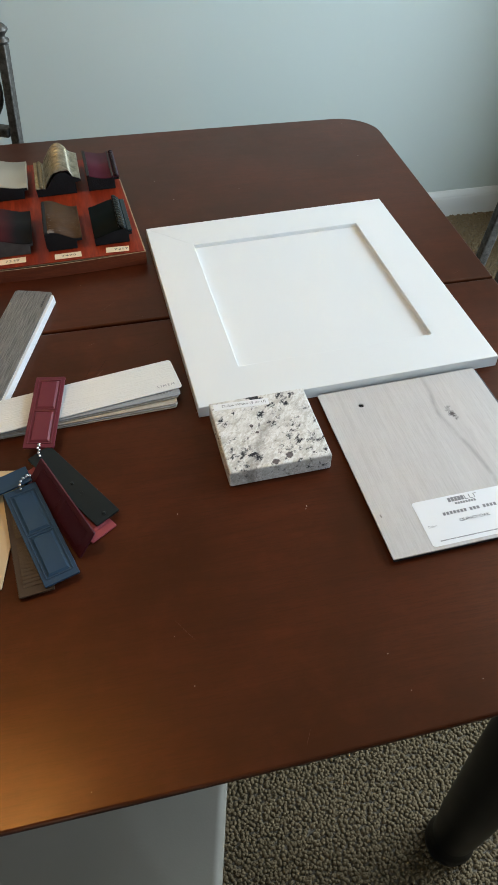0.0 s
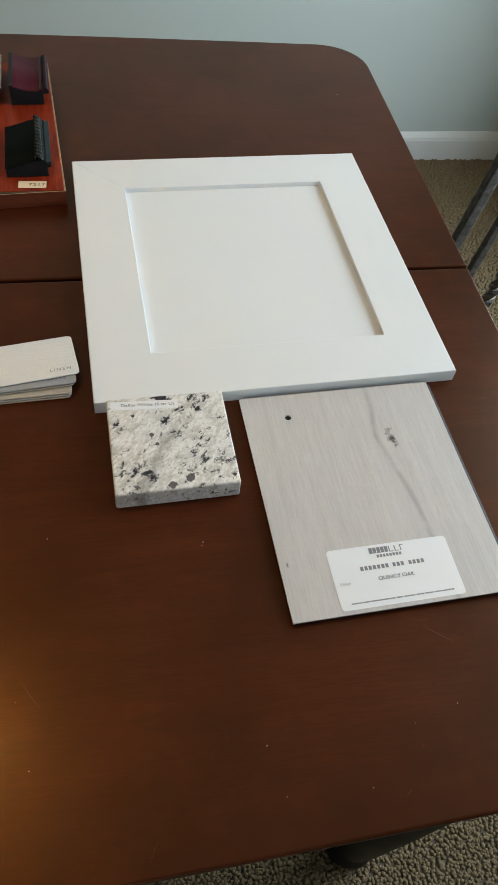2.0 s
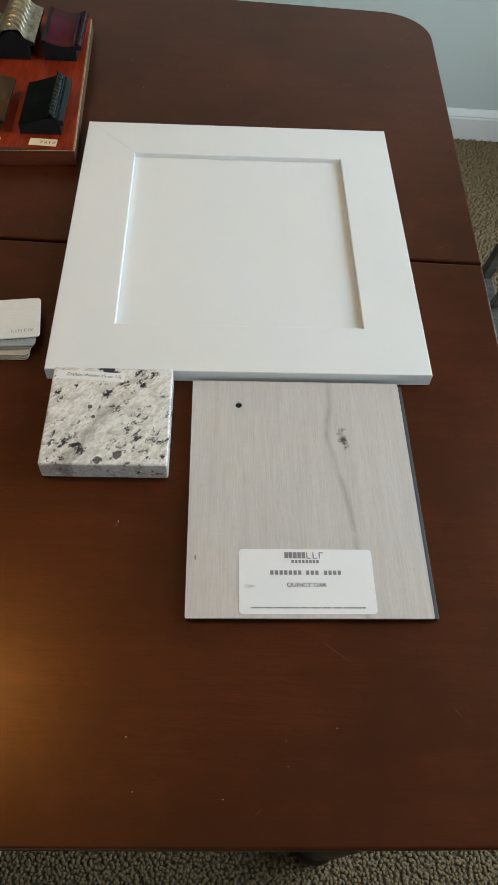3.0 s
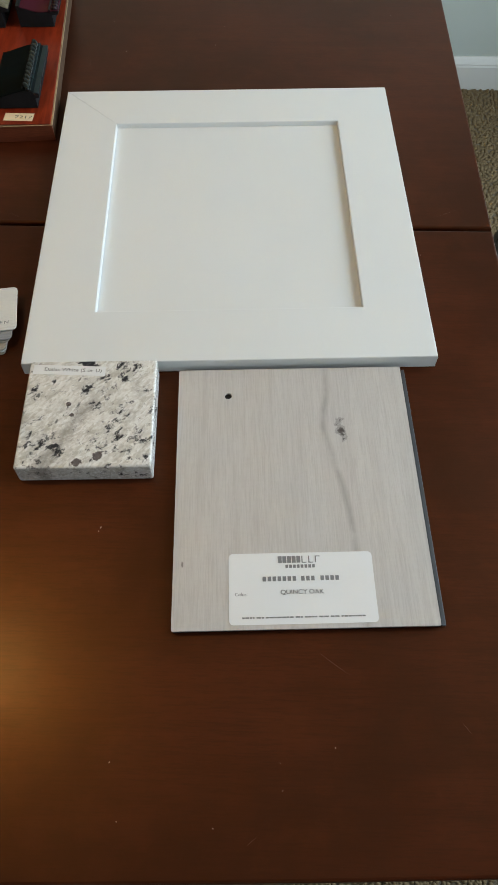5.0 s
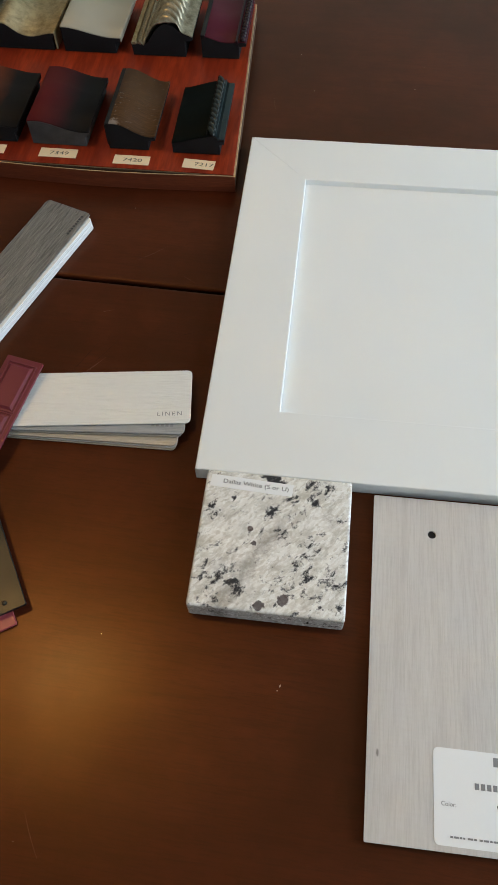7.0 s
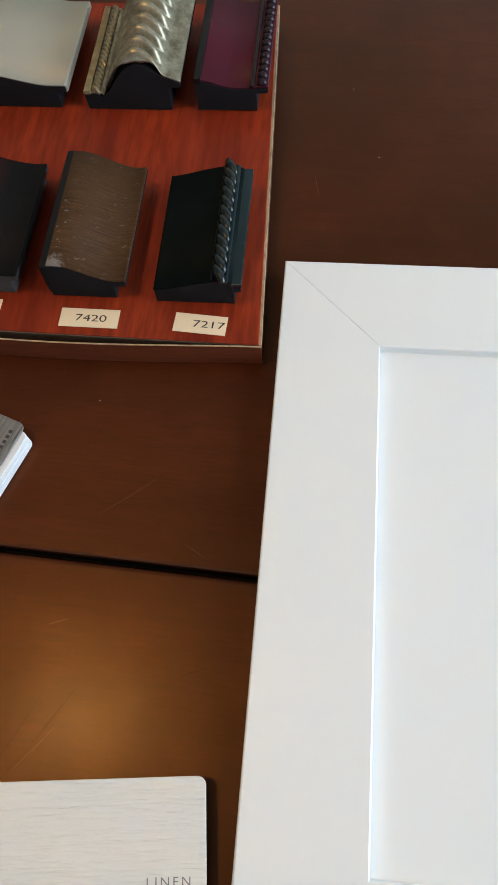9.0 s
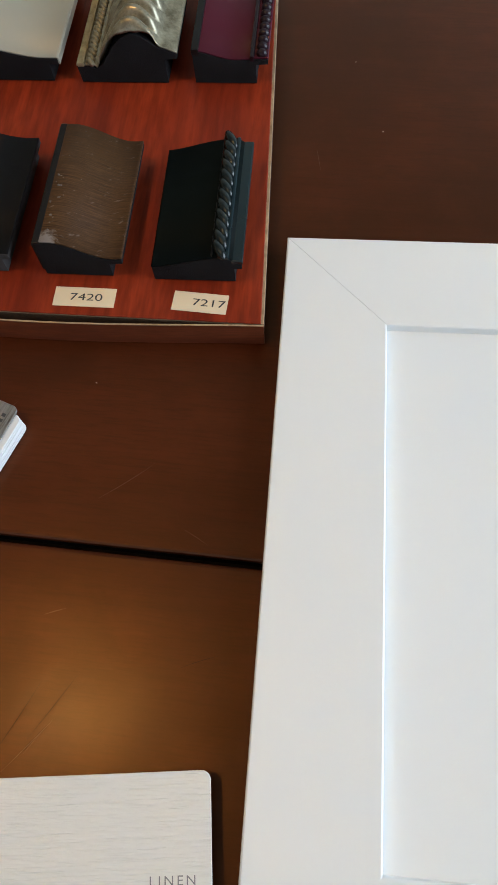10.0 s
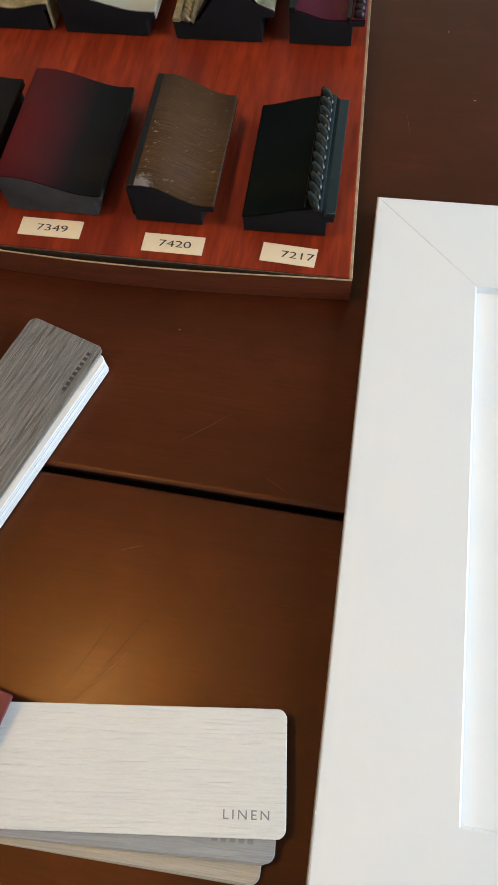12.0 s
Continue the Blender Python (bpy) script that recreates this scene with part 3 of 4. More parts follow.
baseboard((X0, Y1), (X1, Y1), (0, -1))
baseboard((X1, Y0), (X1, Y1 - 0.0135), (-1, 0))
baseboard((X0, Y0), (X0, Y1 - 0.0135), (1, 0))
baseboard((X0 + 0.0135, Y0), (X1 - 0.0135, Y0), (0, 1))


def window(name, opening, along):
    """White sash window in its opening: frame, middle rail and sill."""
    a, b, c, d = opening
    w = thing(name, ROOM, "unseen white framed sash window letting in daylight", "window", "", "structure")

    def piece(u0, u1, z0, z1, d0, d1):
        if along == "y":
            return box(X1 + d0, u0, z0, X1 + d1, u1, z1, 0.003)
        return box(u0, Y0 - d1, z0, u1, Y0 - d0, z1, 0.003)
    for u0, u1, z0, z1 in ((a, a + 0.05, c, d), (b - 0.05, b, c, d), (a + 0.05, b - 0.05, c, c + 0.05), (a + 0.05, b - 0.05, d - 0.05, d), (a + 0.05, b - 0.05, (c + d) / 2 - 0.02, (c + d) / 2 + 0.02)):
        part("window_frame", piece(u0, u1, z0, z1, 0.09, 0.135), M_TRIM, w)
    part("window_sill", piece(a - 0.04, b + 0.04, c - 0.028, c - 0.002, -0.04, -0.002), M_TRIM, w)


window("window_1", WIN_R, "y")
# added out of view, only to frame the faint fill lamp behind
window("window_2_added", WIN_ADDED, "x")


# ---- ceiling light ----
def ceiling_light():
    t = thing("ceiling_light", pose(-0.550, 0.160, 0.15), "lit warm white glass bowl light under the ceiling", "ceiling light")
    part("canopy", lathe([(0.012, 2.40), (0.06, 2.405), (0.065, 2.425), (0.065, 2.4385)]), M_PEWTER, t, "aged pewter canopy", smooth=True)
    part("stem", lathe([(0.008, 2.30), (0.008, 2.40)], 12), M_PEWTER, t, smooth=True)
    part("shade", lathe([(0.030, 2.305), (0.075, 2.295), (0.120, 2.265), (0.150, 2.215), (0.152, 2.213), (0.124, 2.270), (0.078, 2.300), (0.030, 2.311)]), M_TRIM, t, "white glass bowl shade open below", smooth=True)


ceiling_light()


# ---- dining table ----
def dining_table():
    t = thing("dining_table", ROOM, "dark mahogany dining table with a centre seam and rounded corners", "dining table")
    x0, x1, y0, y1, seam, mid, swell = -1.45, 0.4175, -0.3672, 0.7185, 0.184, -0.516, 0.022
    gap, r = 0.0018, 0.068
    top_z, thick = TOP, 0.024

    def bowed(points, a, b):
        """The long edges bow outward towards the middle of the table."""
        return [(x, y + (swell * (x - mid) ** 2 * ((1 if a == y0 else 0) * max(0, (seam - y) / (seam - y0)) - (1 if b == y1 else 0) * max(0, (y - seam) / (y1 - seam))))) for x, y in points]

    def outline(xa, ya, xb, yb, radii):
        """Rounded rectangle with enough points along the long edges to bend."""
        pts, out = round_rect(xa, ya, xb, yb, radii, 10), []
        for p, q in zip(pts, pts[1:] + pts[:1]):
            n = 16 if abs(p[0] - q[0]) > 0.5 else 1
            out += [(p[0] + (q[0] - p[0]) * k / n, p[1] + (q[1] - p[1]) * k / n) for k in range(n)]
        return out
    for a, b, rr in ((y0, seam - gap, (r, r, 0, 0)), (seam + gap, y1, (0, 0, r, r))):
        half = part("tabletop_half", prism(bowed(outline(x0, a, x1, b, rr), a, b), top_z - 0.0065, top_z, 0.0024, 3), M_TABLE, t, "dark reddish mahogany top, scratched satin lacquer")
        inset = 0.022
        part("under_moulding", prism(bowed(outline(x0 + inset, a + (inset if a == y0 else 0), x1 - inset, b - (inset if b == y1 else 0), tuple(max(0, k - inset) for k in rr)), a, b), top_z - thick, top_z - 0.0067, 0.004, 2), M_LEG, half)
    part("seam_rail", box(x0 + 0.08, seam - 0.05, top_z - thick - 0.022, x1 - 0.08, seam + 0.05, top_z - thick - 0.001), M_SEAM, t)
    lx0, lx1, ly0, ly1 = x0 + 0.042, x1 - 0.042, y0 + 0.107, y1 - 0.107
    az0, az1 = top_z - thick - 0.085, top_z - thick - 0.001
    for a in (box(lx0 + 0.046, ly0 - 0.012, az0, lx1 - 0.046, ly0 + 0.012, az1, 0.002), box(lx0 + 0.046, ly1 - 0.012, az0, lx1 - 0.046, ly1 + 0.012, az1, 0.002),
              box(lx0 - 0.012, ly0 + 0.046, az0, lx0 + 0.012, ly1 - 0.046, az1, 0.002), box(lx1 - 0.012, ly0 + 0.046, az0, lx1 + 0.012, ly1 - 0.046, az1, 0.002)):
        part("apron", a, M_LEG, t)
    # the legs stand a little askew
    prof = [(0.030, 0.0), (0.036, 0.005), (0.0385, 0.018), (0.037, 0.031), (0.033, 0.040), (0.0335, 0.047), (0.038, 0.10), (0.044, 0.25), (0.050, 0.45), (0.0535, 0.60), (0.050, 0.640), (0.046, 0.648)]
    for lx, side_x in ((lx0, 1), (lx1, -1)):
        for ly, side_y in ((ly0, 1), (ly1, -1)):
            bm = lathe(prof)
            bmesh.ops.transform(bm, matrix=Matrix(((1, 0, -side_x * 0.088, 0), (0, 1, side_y * 0.034, 0), (0, 0, 1, 0), (0, 0, 0, 1))), verts=bm.verts)
            leg = part("leg", bm, M_LEG, t, "black turned table leg", pose(lx + side_x * 0.0572, ly - side_y * 0.0220, 0), True)
            part("leg_block", box(-side_x * 0.0572 - 0.045, side_y * 0.0220 - 0.045, 0.6485, -side_x * 0.0572 + 0.045, side_y * 0.0220 + 0.045, top_z - thick - 0.0005, 0.003), M_LEG, leg)


dining_table()


# ---- sample door ----
def sample_door():
    w, h, th, f, low, rec = 0.3440, 0.3680, 0.0142, 0.0568, 0.0550, 0.0056
    t = thing("cabinet_door_sample", pose(0.0, 0.0045, TOP), "white recessed-panel cabinet door sample lying on the table", "cabinet door")
    quads = (("bottom_rail", [(0, 0), (w, 0), (w - f, low), (f, low)]), ("right_stile", [(w, 0), (w, h), (w - f, h - f), (w - f, low)]),
             ("top_rail", [(w, h), (0, h), (f, h - f), (w - f, h - f)]), ("left_stile", [(0, h), (0, 0), (f, low), (f, h - f)]))
    for name, q in quads:
        bm = prism(q, 0.0002, th)
        top = [e for e in bm.edges if all(abs(v.co.z - th) < 1e-6 for v in e.verts)]
        outer = [e for e in top if any(all(abs(v.co[i] - k) < 1e-6 for v in e.verts) for i, k in ((0, 0), (0, w), (1, 0), (1, h)))]
        outer += [e for e in top if any(all(abs(v.co[i] - k) < 1e-6 for v in e.verts) for i, k in ((0, f), (0, w - f), (1, low), (1, h - f)))]
        bmesh.ops.bevel(bm, geom=outer, offset=0.0009, segments=2, profile=0.5, affect="EDGES")
        # the mitre has opened by a hair at one corner only
        if name == "top_rail":
            for v in bm.verts:
                if v.co.x < f + 1e-5:
                    v.co.x += 0.00024
        part(name, bm, M_WHITE, t)
    part("panel", box(f - 0.006, low - 0.006, 0.003, w - f + 0.006, h - f + 0.006, th - rec, 0.0), M_PANEL, t)


sample_door()


# ---- granite sample ----
def granite_sample():
    t = thing("granite_sample", pose(0.0614, -0.0480, TOP, 0, 0, -0.3), "polished white granite sample block with grey and black flecks", "granite sample")
    bm = box(-0.0512, -0.0495, 0.0003, 0.0512, 0.0495, 0.0208, 0.0018, 3)
    part("block", bm, M_STONE, t)
    lab = part("label_sticker", box(-0.0290, -0.0046, 0.0, 0.0290, 0.0046, 0.0002), M_LABEL, t, "white paper sticker with printed name", pose(-0.0187, 0.0398, 0.02085, 0, 0, -3))
    lettering("Dallas White (S or U)", 0.0042, 0.046, M_INK, lab, pose(0.003, 0.0, 0.00026))


granite_sample()


# ---- floor plank sample ----
def plank_sample():
    x0, x1, y0, y1 = 0.1297, 0.3127, -0.2175, 0.0005
    cx, cy = (x0 + x1) / 2, (y0 + y1) / 2
    t = thing("floor_plank_sample", pose(cx, cy, TOP), "pale grey oak vinyl plank sample on the table", "floor sample")
    hw, hh = (x1 - x0) / 2, (y1 - y0) / 2
    part("core", box(-hw + 0.001, -hh + 0.0008, 0.0003, hw + 0.001, hh - 0.0008, 0.0044, 0.0003), M_CORE, t, "dark core of the plank")
    part("tongue", box(hw + 0.0012, -hh + 0.0008, 0.0008, hw + 0.0042, hh - 0.0008, 0.0026, 0.0004), M_GROOVE, t, "grey milled tongue along the edge")
    # printed layer with the hanging hole cut through
    hx, hy, hr, n = 0.1700 - cx, -0.0260 - cy, 0.0029, 20
    bm = bmesh.new()
    outer = [bm.verts.new((x, y, 0.0045)) for x, y in round_rect(-hw, -hh, hw, hh, (0.001,) * 4, 2)]
    inner = [bm.verts.new((hx + hr * math.cos(2 * math.pi * k / n), hy + hr * math.sin(2 * math.pi * k / n), 0.0045)) for k in range(n)]
    edges = [bm.edges.new((v[k], v[(k + 1) % len(v)])) for v in (outer, inner) for k in range(len(v))]
    faces = [g for g in bmesh.ops.triangle_fill(bm, use_beauty=True, edges=edges)["geom"] if isinstance(g, bmesh.types.BMFace)]
    up = bmesh.ops.extrude_face_region(bm, geom=faces)["geom"]
    bmesh.ops.translate(bm, vec=(0, 0, 0.0016), verts=[v for v in up if isinstance(v, bmesh.types.BMVert)])
    part("printed_face", bm, M_OAK, t, "pale grey oak face with a knot")
    part("hole_bottom", prism([(hx + hr * 1.1 * math.cos(2 * math.pi * k / n), hy + hr * 1.1 * math.sin(2 * math.pi * k / n)) for k in range(n)], 0.00442, 0.00448), M_CORE, t)
    lx0, lx1, ly0, ly1 = 0.1690 - cx, 0.2708 - cx, -0.2143 - cy, -0.1628 - cy
    lab = part("label_sticker", prism(round_rect(lx0, ly0, lx1, ly1, (0.003,) * 4, 5), 0.00612, 0.00630), M_LABEL, t, "white printed product label")
    z, w, h = 0.00634, lx1 - lx0, ly1 - ly0
    mx = (lx0 + lx1) / 2
    # shop mark and product line as plain bars, the colour name as words
    bars([(mx - 0.0160 + k * 0.0033, mx - 0.0160 + k * 0.0033 + 0.0028, ly1 - 0.0050, 0.0050) for k in range(5)], M_INKGREY, lab, z, "dark printed mark")
    bars([(mx + 0.0008 + k * 0.0048, mx + 0.0008 + k * 0.0048 + 0.0008, ly1 - 0.0050, 0.0050) for k in range(3)] + [(mx + 0.0010 + k * 0.0048, mx + 0.0042 + k * 0.0048, ly1 - 0.0074 + 0.0046 * (k == 2), 0.0006) for k in range(3)], M_INKGREY, lab, z, "thin grey printed mark")
    bars([(mx - 0.0108 + k * 0.0027, mx - 0.0108 + k * 0.0027 + 0.0019, ly1 - 0.0102, 0.0024) for k in range(8)], M_INKGREY, lab, z, "small grey print")
    words = ((-0.0272, 7), (-0.0002, 3), (0.0133, 4))
    bars([(mx + a + k * 0.0035, mx + a + k * 0.0035 + 0.0024, ly1 - 0.0192, 0.0034) for a, n2 in words for k in range(n2)], M_INKGREY, lab, z, "bold printed line")
    lettering("QUINCY OAK", 0.0038, 0.030, M_INK, lab, pose(mx, ly1 - 0.0292, z + 0.0001))
    lettering("Color:", 0.0024, 0.0085, M_INKGREY, lab, pose(lx0 + 0.0085, ly1 - 0.0300, z + 0.0001))
    rng = random.Random(4)
    row, x = [], lx0 + 0.009
    while x < lx1 - 0.010:
        a = rng.uniform(0.0011, 0.0032)
        row.append((x, x + a, ly0 + 0.0048, 0.0010))
        x += a + rng.choice((0.0005, 0.0005, 0.0014))
    bars(row, M_INKGREY, lab, z, "fine print")


plank_sample()


# ---- moulding display board ----
BOARD_Z = TOP + 0.0191


def display_board():
    t = thing("moulding_display_board", pose(0, 0, TOP), "cherry laminate display board with pale plywood edges on the table", "display board")
    corners = [(-0.455, 0.3165), (-0.0094, 0.3105), (-0.0199, 0.5950), (-0.455, 0.601)]
    inner = [(-0.4545, 0.3162), (-0.0104, 0.3102), (-0.0209, 0.5940), (-0.4545, 0.6000)]
    part("chipboard_core", prism(corners, 0.0005, 0.0165, 0.0006, 1), M_CHIPBOARD, t, "dark brown chipboard core")
    part("edge_veneer", prism([(x + (0.0006 if x > -0.1 else 0), y) for x, y in corners], 0.0166, 0.0180, 0.0003, 1), M_PLY, t, "raw pale edge under the laminate")
    part("laminate_face", prism(inner, 0.0181, 0.0191, 0.0004, 1), M_CHERRY, t, "red cherry laminate face, chipped along its edge")

    # the edge band along the front has come loose and bows a little away from the board
    def band(z0, z1, d0, d1):
        bm = bmesh.new()
        n, rows = 30, []
        for k in range(n + 1):
            u = k / n
            x, y = -0.455 + 0.4460 * u, 0.3165 - 0.0062 * u
            bow = 0.0048 * math.sin(math.pi * min(1, max(0, (u - 0.42) / 0.58))) ** 1.3
            rows.append([bm.verts.new((x, y - d - bow, z)) for d, z in ((d0, z0), (d1, z0), (d1, z1), (d0, z1))])
        for a, b in zip(rows, rows[1:]):
            for k in range(4):
                bm.faces.new((a[k], a[(k + 1) % 4], b[(k + 1) % 4], b[k]))
        bm.faces.new(rows[0][::-1])
        bm.faces.new(rows[-1])
        return bm
    edge = part("edge_band", band(0.0006, 0.0181, 0.0003, 0.0013), M_CHERRYEDGE, t, "loose cherry veneer edge band")
    part("raw_edge", band(0.01812, 0.01835, 0.0003, 0.0013), M_PLY, edge, "pale raw edge of the band")
    for word, x, y, turn, w in (("7217", -0.0445, 0.3220, -4.0, 0.0302), ("7420", -0.1090, 0.3228, -0.5, 0.0345), ("7349", -0.1812, 0.3270, -0.5, 0.0365), ("", -0.252, 0.3285, -1, 0.036), ("", -0.322, 0.330, 1, 0.036)):
        tag = part("tag", box(-w / 2, -0.0062, 0.0192, w / 2, 0.0062, 0.0195), M_TAG, t, "cream paper number tag", pose(x, y, 0, 0, 0, turn))
        if word:
            lettering(word, 0.0045, 0.0182, M_INK, tag, pose(0.0050 if word == "7217" else 0.001, 0, 0.01956))
        else:
            bars([(-0.009 + k * 0.005, -0.0055 + k * 0.005, 0, 0.0045) for k in range(4)], M_INK, tag, 0.0195, "dark number")


display_board()


def moulding(label, x, y, turn, base, length, profile, face, end=M_END, over=(0.0, 0.0), sheet_fn=None, ny=2, extras=None):
    """A short cut of picture-frame moulding: black core with a finished face over its top. profile(u), u 0..1 across, gives the height."""
    t = thing("moulding_sample", pose(x, y, BOARD_Z + 0.0006, 0, 0, turn), label, "moulding sample", "mouldings on the board")
    hw = base / 2
    pts, n = [], 22
    for k in range(n + 1):
        u = k / n
        pts.append((-hw - over[0] + (base + over[0] + over[1]) * u, profile(u) - 0.0012))
    low = [(hw, 0.0), (-hw, 0.0)]
    # a rebate steps in under the overhanging lips
    right = [(hw + over[1], profile(1) - 0.0045), (hw, profile(1) - 0.0050)] if over[1] > 0.001 else []
    left = [(-hw, profile(0) - 0.0050), (-hw - over[0], profile(0) - 0.0045)] if over[0] > 0.001 else []
    poly = pts + right + low + left
    bm = bmesh.new()
    f = bm.faces.new([bm.verts.new((px, 0, max(pz, 0.0))) for px, pz in poly])
    up = bmesh.ops.extrude_face_region(bm, geom=[f])["geom"]
    bmesh.ops.translate(bm, vec=(0, length, 0), verts=[v for v in up if isinstance(v, bmesh.types.BMVert)])
    part("core", bm, end, t, "rough dark sawn core")
    x0, x1 = -hw - over[0], hw + over[1]
    fn = sheet_fn or (lambda px, py: profile((px - x0) / (x1 - x0)))
    part("finished_face", sheet(fn, x0 - 0.0004, x1 + 0.0004, 0.0004, length - 0.0004, 44, ny, 0.0011), face, t, smooth=True)
    for make in extras or ():
        make(t, length)
    return t


def rope(x, z, r, count, mat, slant=0.6, name="rope_bead"):
    def make(t, length):
        bm = bmesh.new()
        bmesh.ops.create_icosphere(bm, subdivisions=2, radius=1)
        for f in bm.faces:
            f.smooth = True
        me = bpy.data.meshes.new(name)
        bm.to_mesh(me)
        bm.free()
        me.materials.append(mat)
        for k in range(count):
            bead = new(name, me)
            bead.parent = t
            bead.matrix_basis = Matrix.Translation((x, (k + 0.5) * length / count, z)) @ Matrix.Rotation(slant, 4, "Z") @ Matrix.Diagonal((r * (0.85 if slant else 1.1), length / count * (1.05 if slant else 0.47), r, 1))
            tagged(bead)
    return make


def strip(x0, x1, z, thick, mat, name="edge_strip", label=""):
    def make(t, length):
        part(name, box(x0, -0.0002, z - thick, x1, length + 0.0002, z, 0.0005), mat, t, label)
    return make


def side(x, z0, z1, mat, label):
    def make(t, length):
        part("side_face", box(x - 0.0006, 0, z0, x + 0.0006, length, z1, 0.0002), mat, t, label)
    return make


def smoothstep(u):
    u = min(1, max(0, u))
    return u * u * (3 - 2 * u)


def frame_mouldings():
    # front row, from the corner inward
    moulding("dark green lacquer moulding sample with a rope bead", -0.0488, 0.3365, 0.4, 0.0450, 0.084,
             lambda u: 0.0110 + 0.0105 * smoothstep(u / 0.95) + 0.0012 * math.sin(math.pi * min(1, u / 0.70)) - 0.0060 * smoothstep((u - 0.80) / 0.18), M_GREEN,
             over=(0.0, 0.0042), extras=(rope(0.0150, 0.0220, 0.0035, 12, M_ROPE, 0.48), strip(0.0182, 0.0202, 0.0208, 0.003, M_GREENSHEEN, "fillet", "dark green fillet with cool sheen in its colour"), strip(0.0212, 0.0274, 0.0176, 0.0030, M_GREENSHEEN, "lip", "dark green outer lip with cool sheen in its colour"),
                                         # no groove is cut here: a raised black strip gives its shade
                                         strip(0.0108, 0.0116, 0.0226, 0.002, M_BLACK, "groove_shade")))
    moulding("worn dark walnut moulding sample with scuffed edge", -0.1140, 0.3375, 0.0, 0.0380, 0.085, lambda u: 0.0262 - 0.0105 * smoothstep((u - 0.10) / 0.85) + 0.0012 * math.sin(u * 6.0), M_WALNUT,
             over=(0.0, 0.0075), extras=(side(-0.0196, 0.004, 0.0250, M_BLACK, "black grooved side"), strip(-0.0192, -0.0152, 0.0268, 0.0016, M_BLACK, "black_edge", "black painted edge"), scuffs))
    moulding("burgundy fading to black moulding sample", -0.1822, 0.3385, -0.5, 0.0530, 0.085, lambda u: 0.0245 - 0.0085 * smoothstep((u - 0.05) / 0.9) + 0.0010 * math.sin(u * 6), M_BURGUNDY, M_CHARCOAL, over=(0.0, 0.0045))
    moulding("rust fading to black moulding sample", -0.2525, 0.3395, -0.5, 0.0550, 0.085, lambda u: 0.0240 - 0.0080 * smoothstep((u - 0.05) / 0.9), M_RUST, over=(0.0, 0.004))
    moulding("rust fading to black moulding sample", -0.3215, 0.3405, -0.5, 0.0550, 0.085, lambda u: 0.0240 - 0.0080 * smoothstep((u - 0.05) / 0.9), M_RUST, over=(0.0, 0.004))
    # back row
    L = 0.083

    def plum(u):
        return 0.0228 - 0.0058 * smoothstep(u / 0.55) + 0.0010 * smoothstep((u - 0.6) / 0.3)
    moulding("plum lacquer moulding sample with a beaded edge", -0.0460, 0.4885, 0.0, 0.0390, L, plum, M_PURPLE,
             over=(0.0, 0.0075), extras=(strip(-0.0200, -0.0155, 0.0238, 0.005, M_BLACK, "inner_strip", "black inner strip"), strip(0.0160, 0.0185, 0.0192, 0.004, M_PLUMDARK, "outer_strip", "dark plum strip"), rope(0.0232, 0.0186, 0.0032, 14, M_PLUMDARK, 0.0, "bead")))

    def hump(u):
        if u < 0.18:
            return 0.0125
        if u < 0.20:
            return 0.0105
        if u < 0.60:
            return 0.0105 + 0.0265 * math.sin(math.pi / 2 * (u - 0.20) / 0.40) ** 1.1
        if u < 0.83:
            return 0.0370 - 0.0098 * ((u - 0.60) / 0.23) ** 1.7
        return 0.0262 - 0.0045 * (u - 0.83) / 0.17

    def ribbed(px, py):
        u = (px + 0.0290) / 0.0650
        gate = smoothstep((u - 0.205) / 0.05) * (1 - smoothstep((u - 0.78) / 0.05))
        lean = 0.55 * smoothstep((0.55 - u) / 0.3) + 0.35 * smoothstep((u - 0.62) / 0.2)
        rib = abs(math.sin(math.pi * (py / 0.0108 + lean))) ** 0.8
        return hump(u) + gate * (0.0064 * rib - 0.0024)
    moulding("antique silver leaf moulding sample with rope ribs", -0.1110, 0.4880, 0.0, 0.0560, L, lambda u: hump(u) - 0.0026 * smoothstep((u - 0.22) / 0.06) * (1 - smoothstep((u - 0.80) / 0.05)), M_SILVER,
             over=(0.001, 0.008), sheet_fn=ribbed, ny=130, extras=(rope(-0.0205, 0.0130, 0.0024, 20, M_SILVER, 0.7), strip(-0.0288, -0.0242, 0.0140, 0.003, M_GOLD, "outer_strip", "dull gold strip")))
    moulding("champagne painted moulding sample with a hollow curve", -0.1860, 0.4890, -0.5, 0.0560, L, lambda u: 0.0260 - 0.0096 * smoothstep((u - 0.02) / 0.85) + 0.0006 * u, M_CHAMP, over=(0.0, 0.0065), extras=(side(0.0348, 0.0122, 0.0168, M_CHAMP, "champagne outer edge"),))
    moulding("antique gold leaf moulding sample with a rope edge", -0.2570, 0.4900, -0.5, 0.0620, L, lambda u: 0.0140 + 0.0130 * math.exp(-((u - 0.20) / 0.2) ** 2) + 0.0045 * smoothstep((u - 0.6) / 0.4), M_GOLD,
             over=(0.004, 0.003), extras=(rope(-0.0305, 0.0190, 0.0040, 13, M_SILVER, 0.7), side(0.0342, 0.0010, 0.0175, M_GOLD, "gold side")))
    moulding("dull silver moulding sample with a rope edge", -0.3300, 0.4910, -0.5, 0.0580, L, lambda u: 0.0240 - 0.0080 * smoothstep(u), M_CHAMP, over=(0.0, 0.004), extras=(rope(0.0290, 0.0190, 0.0034, 14, M_SILVER, 0.7),))


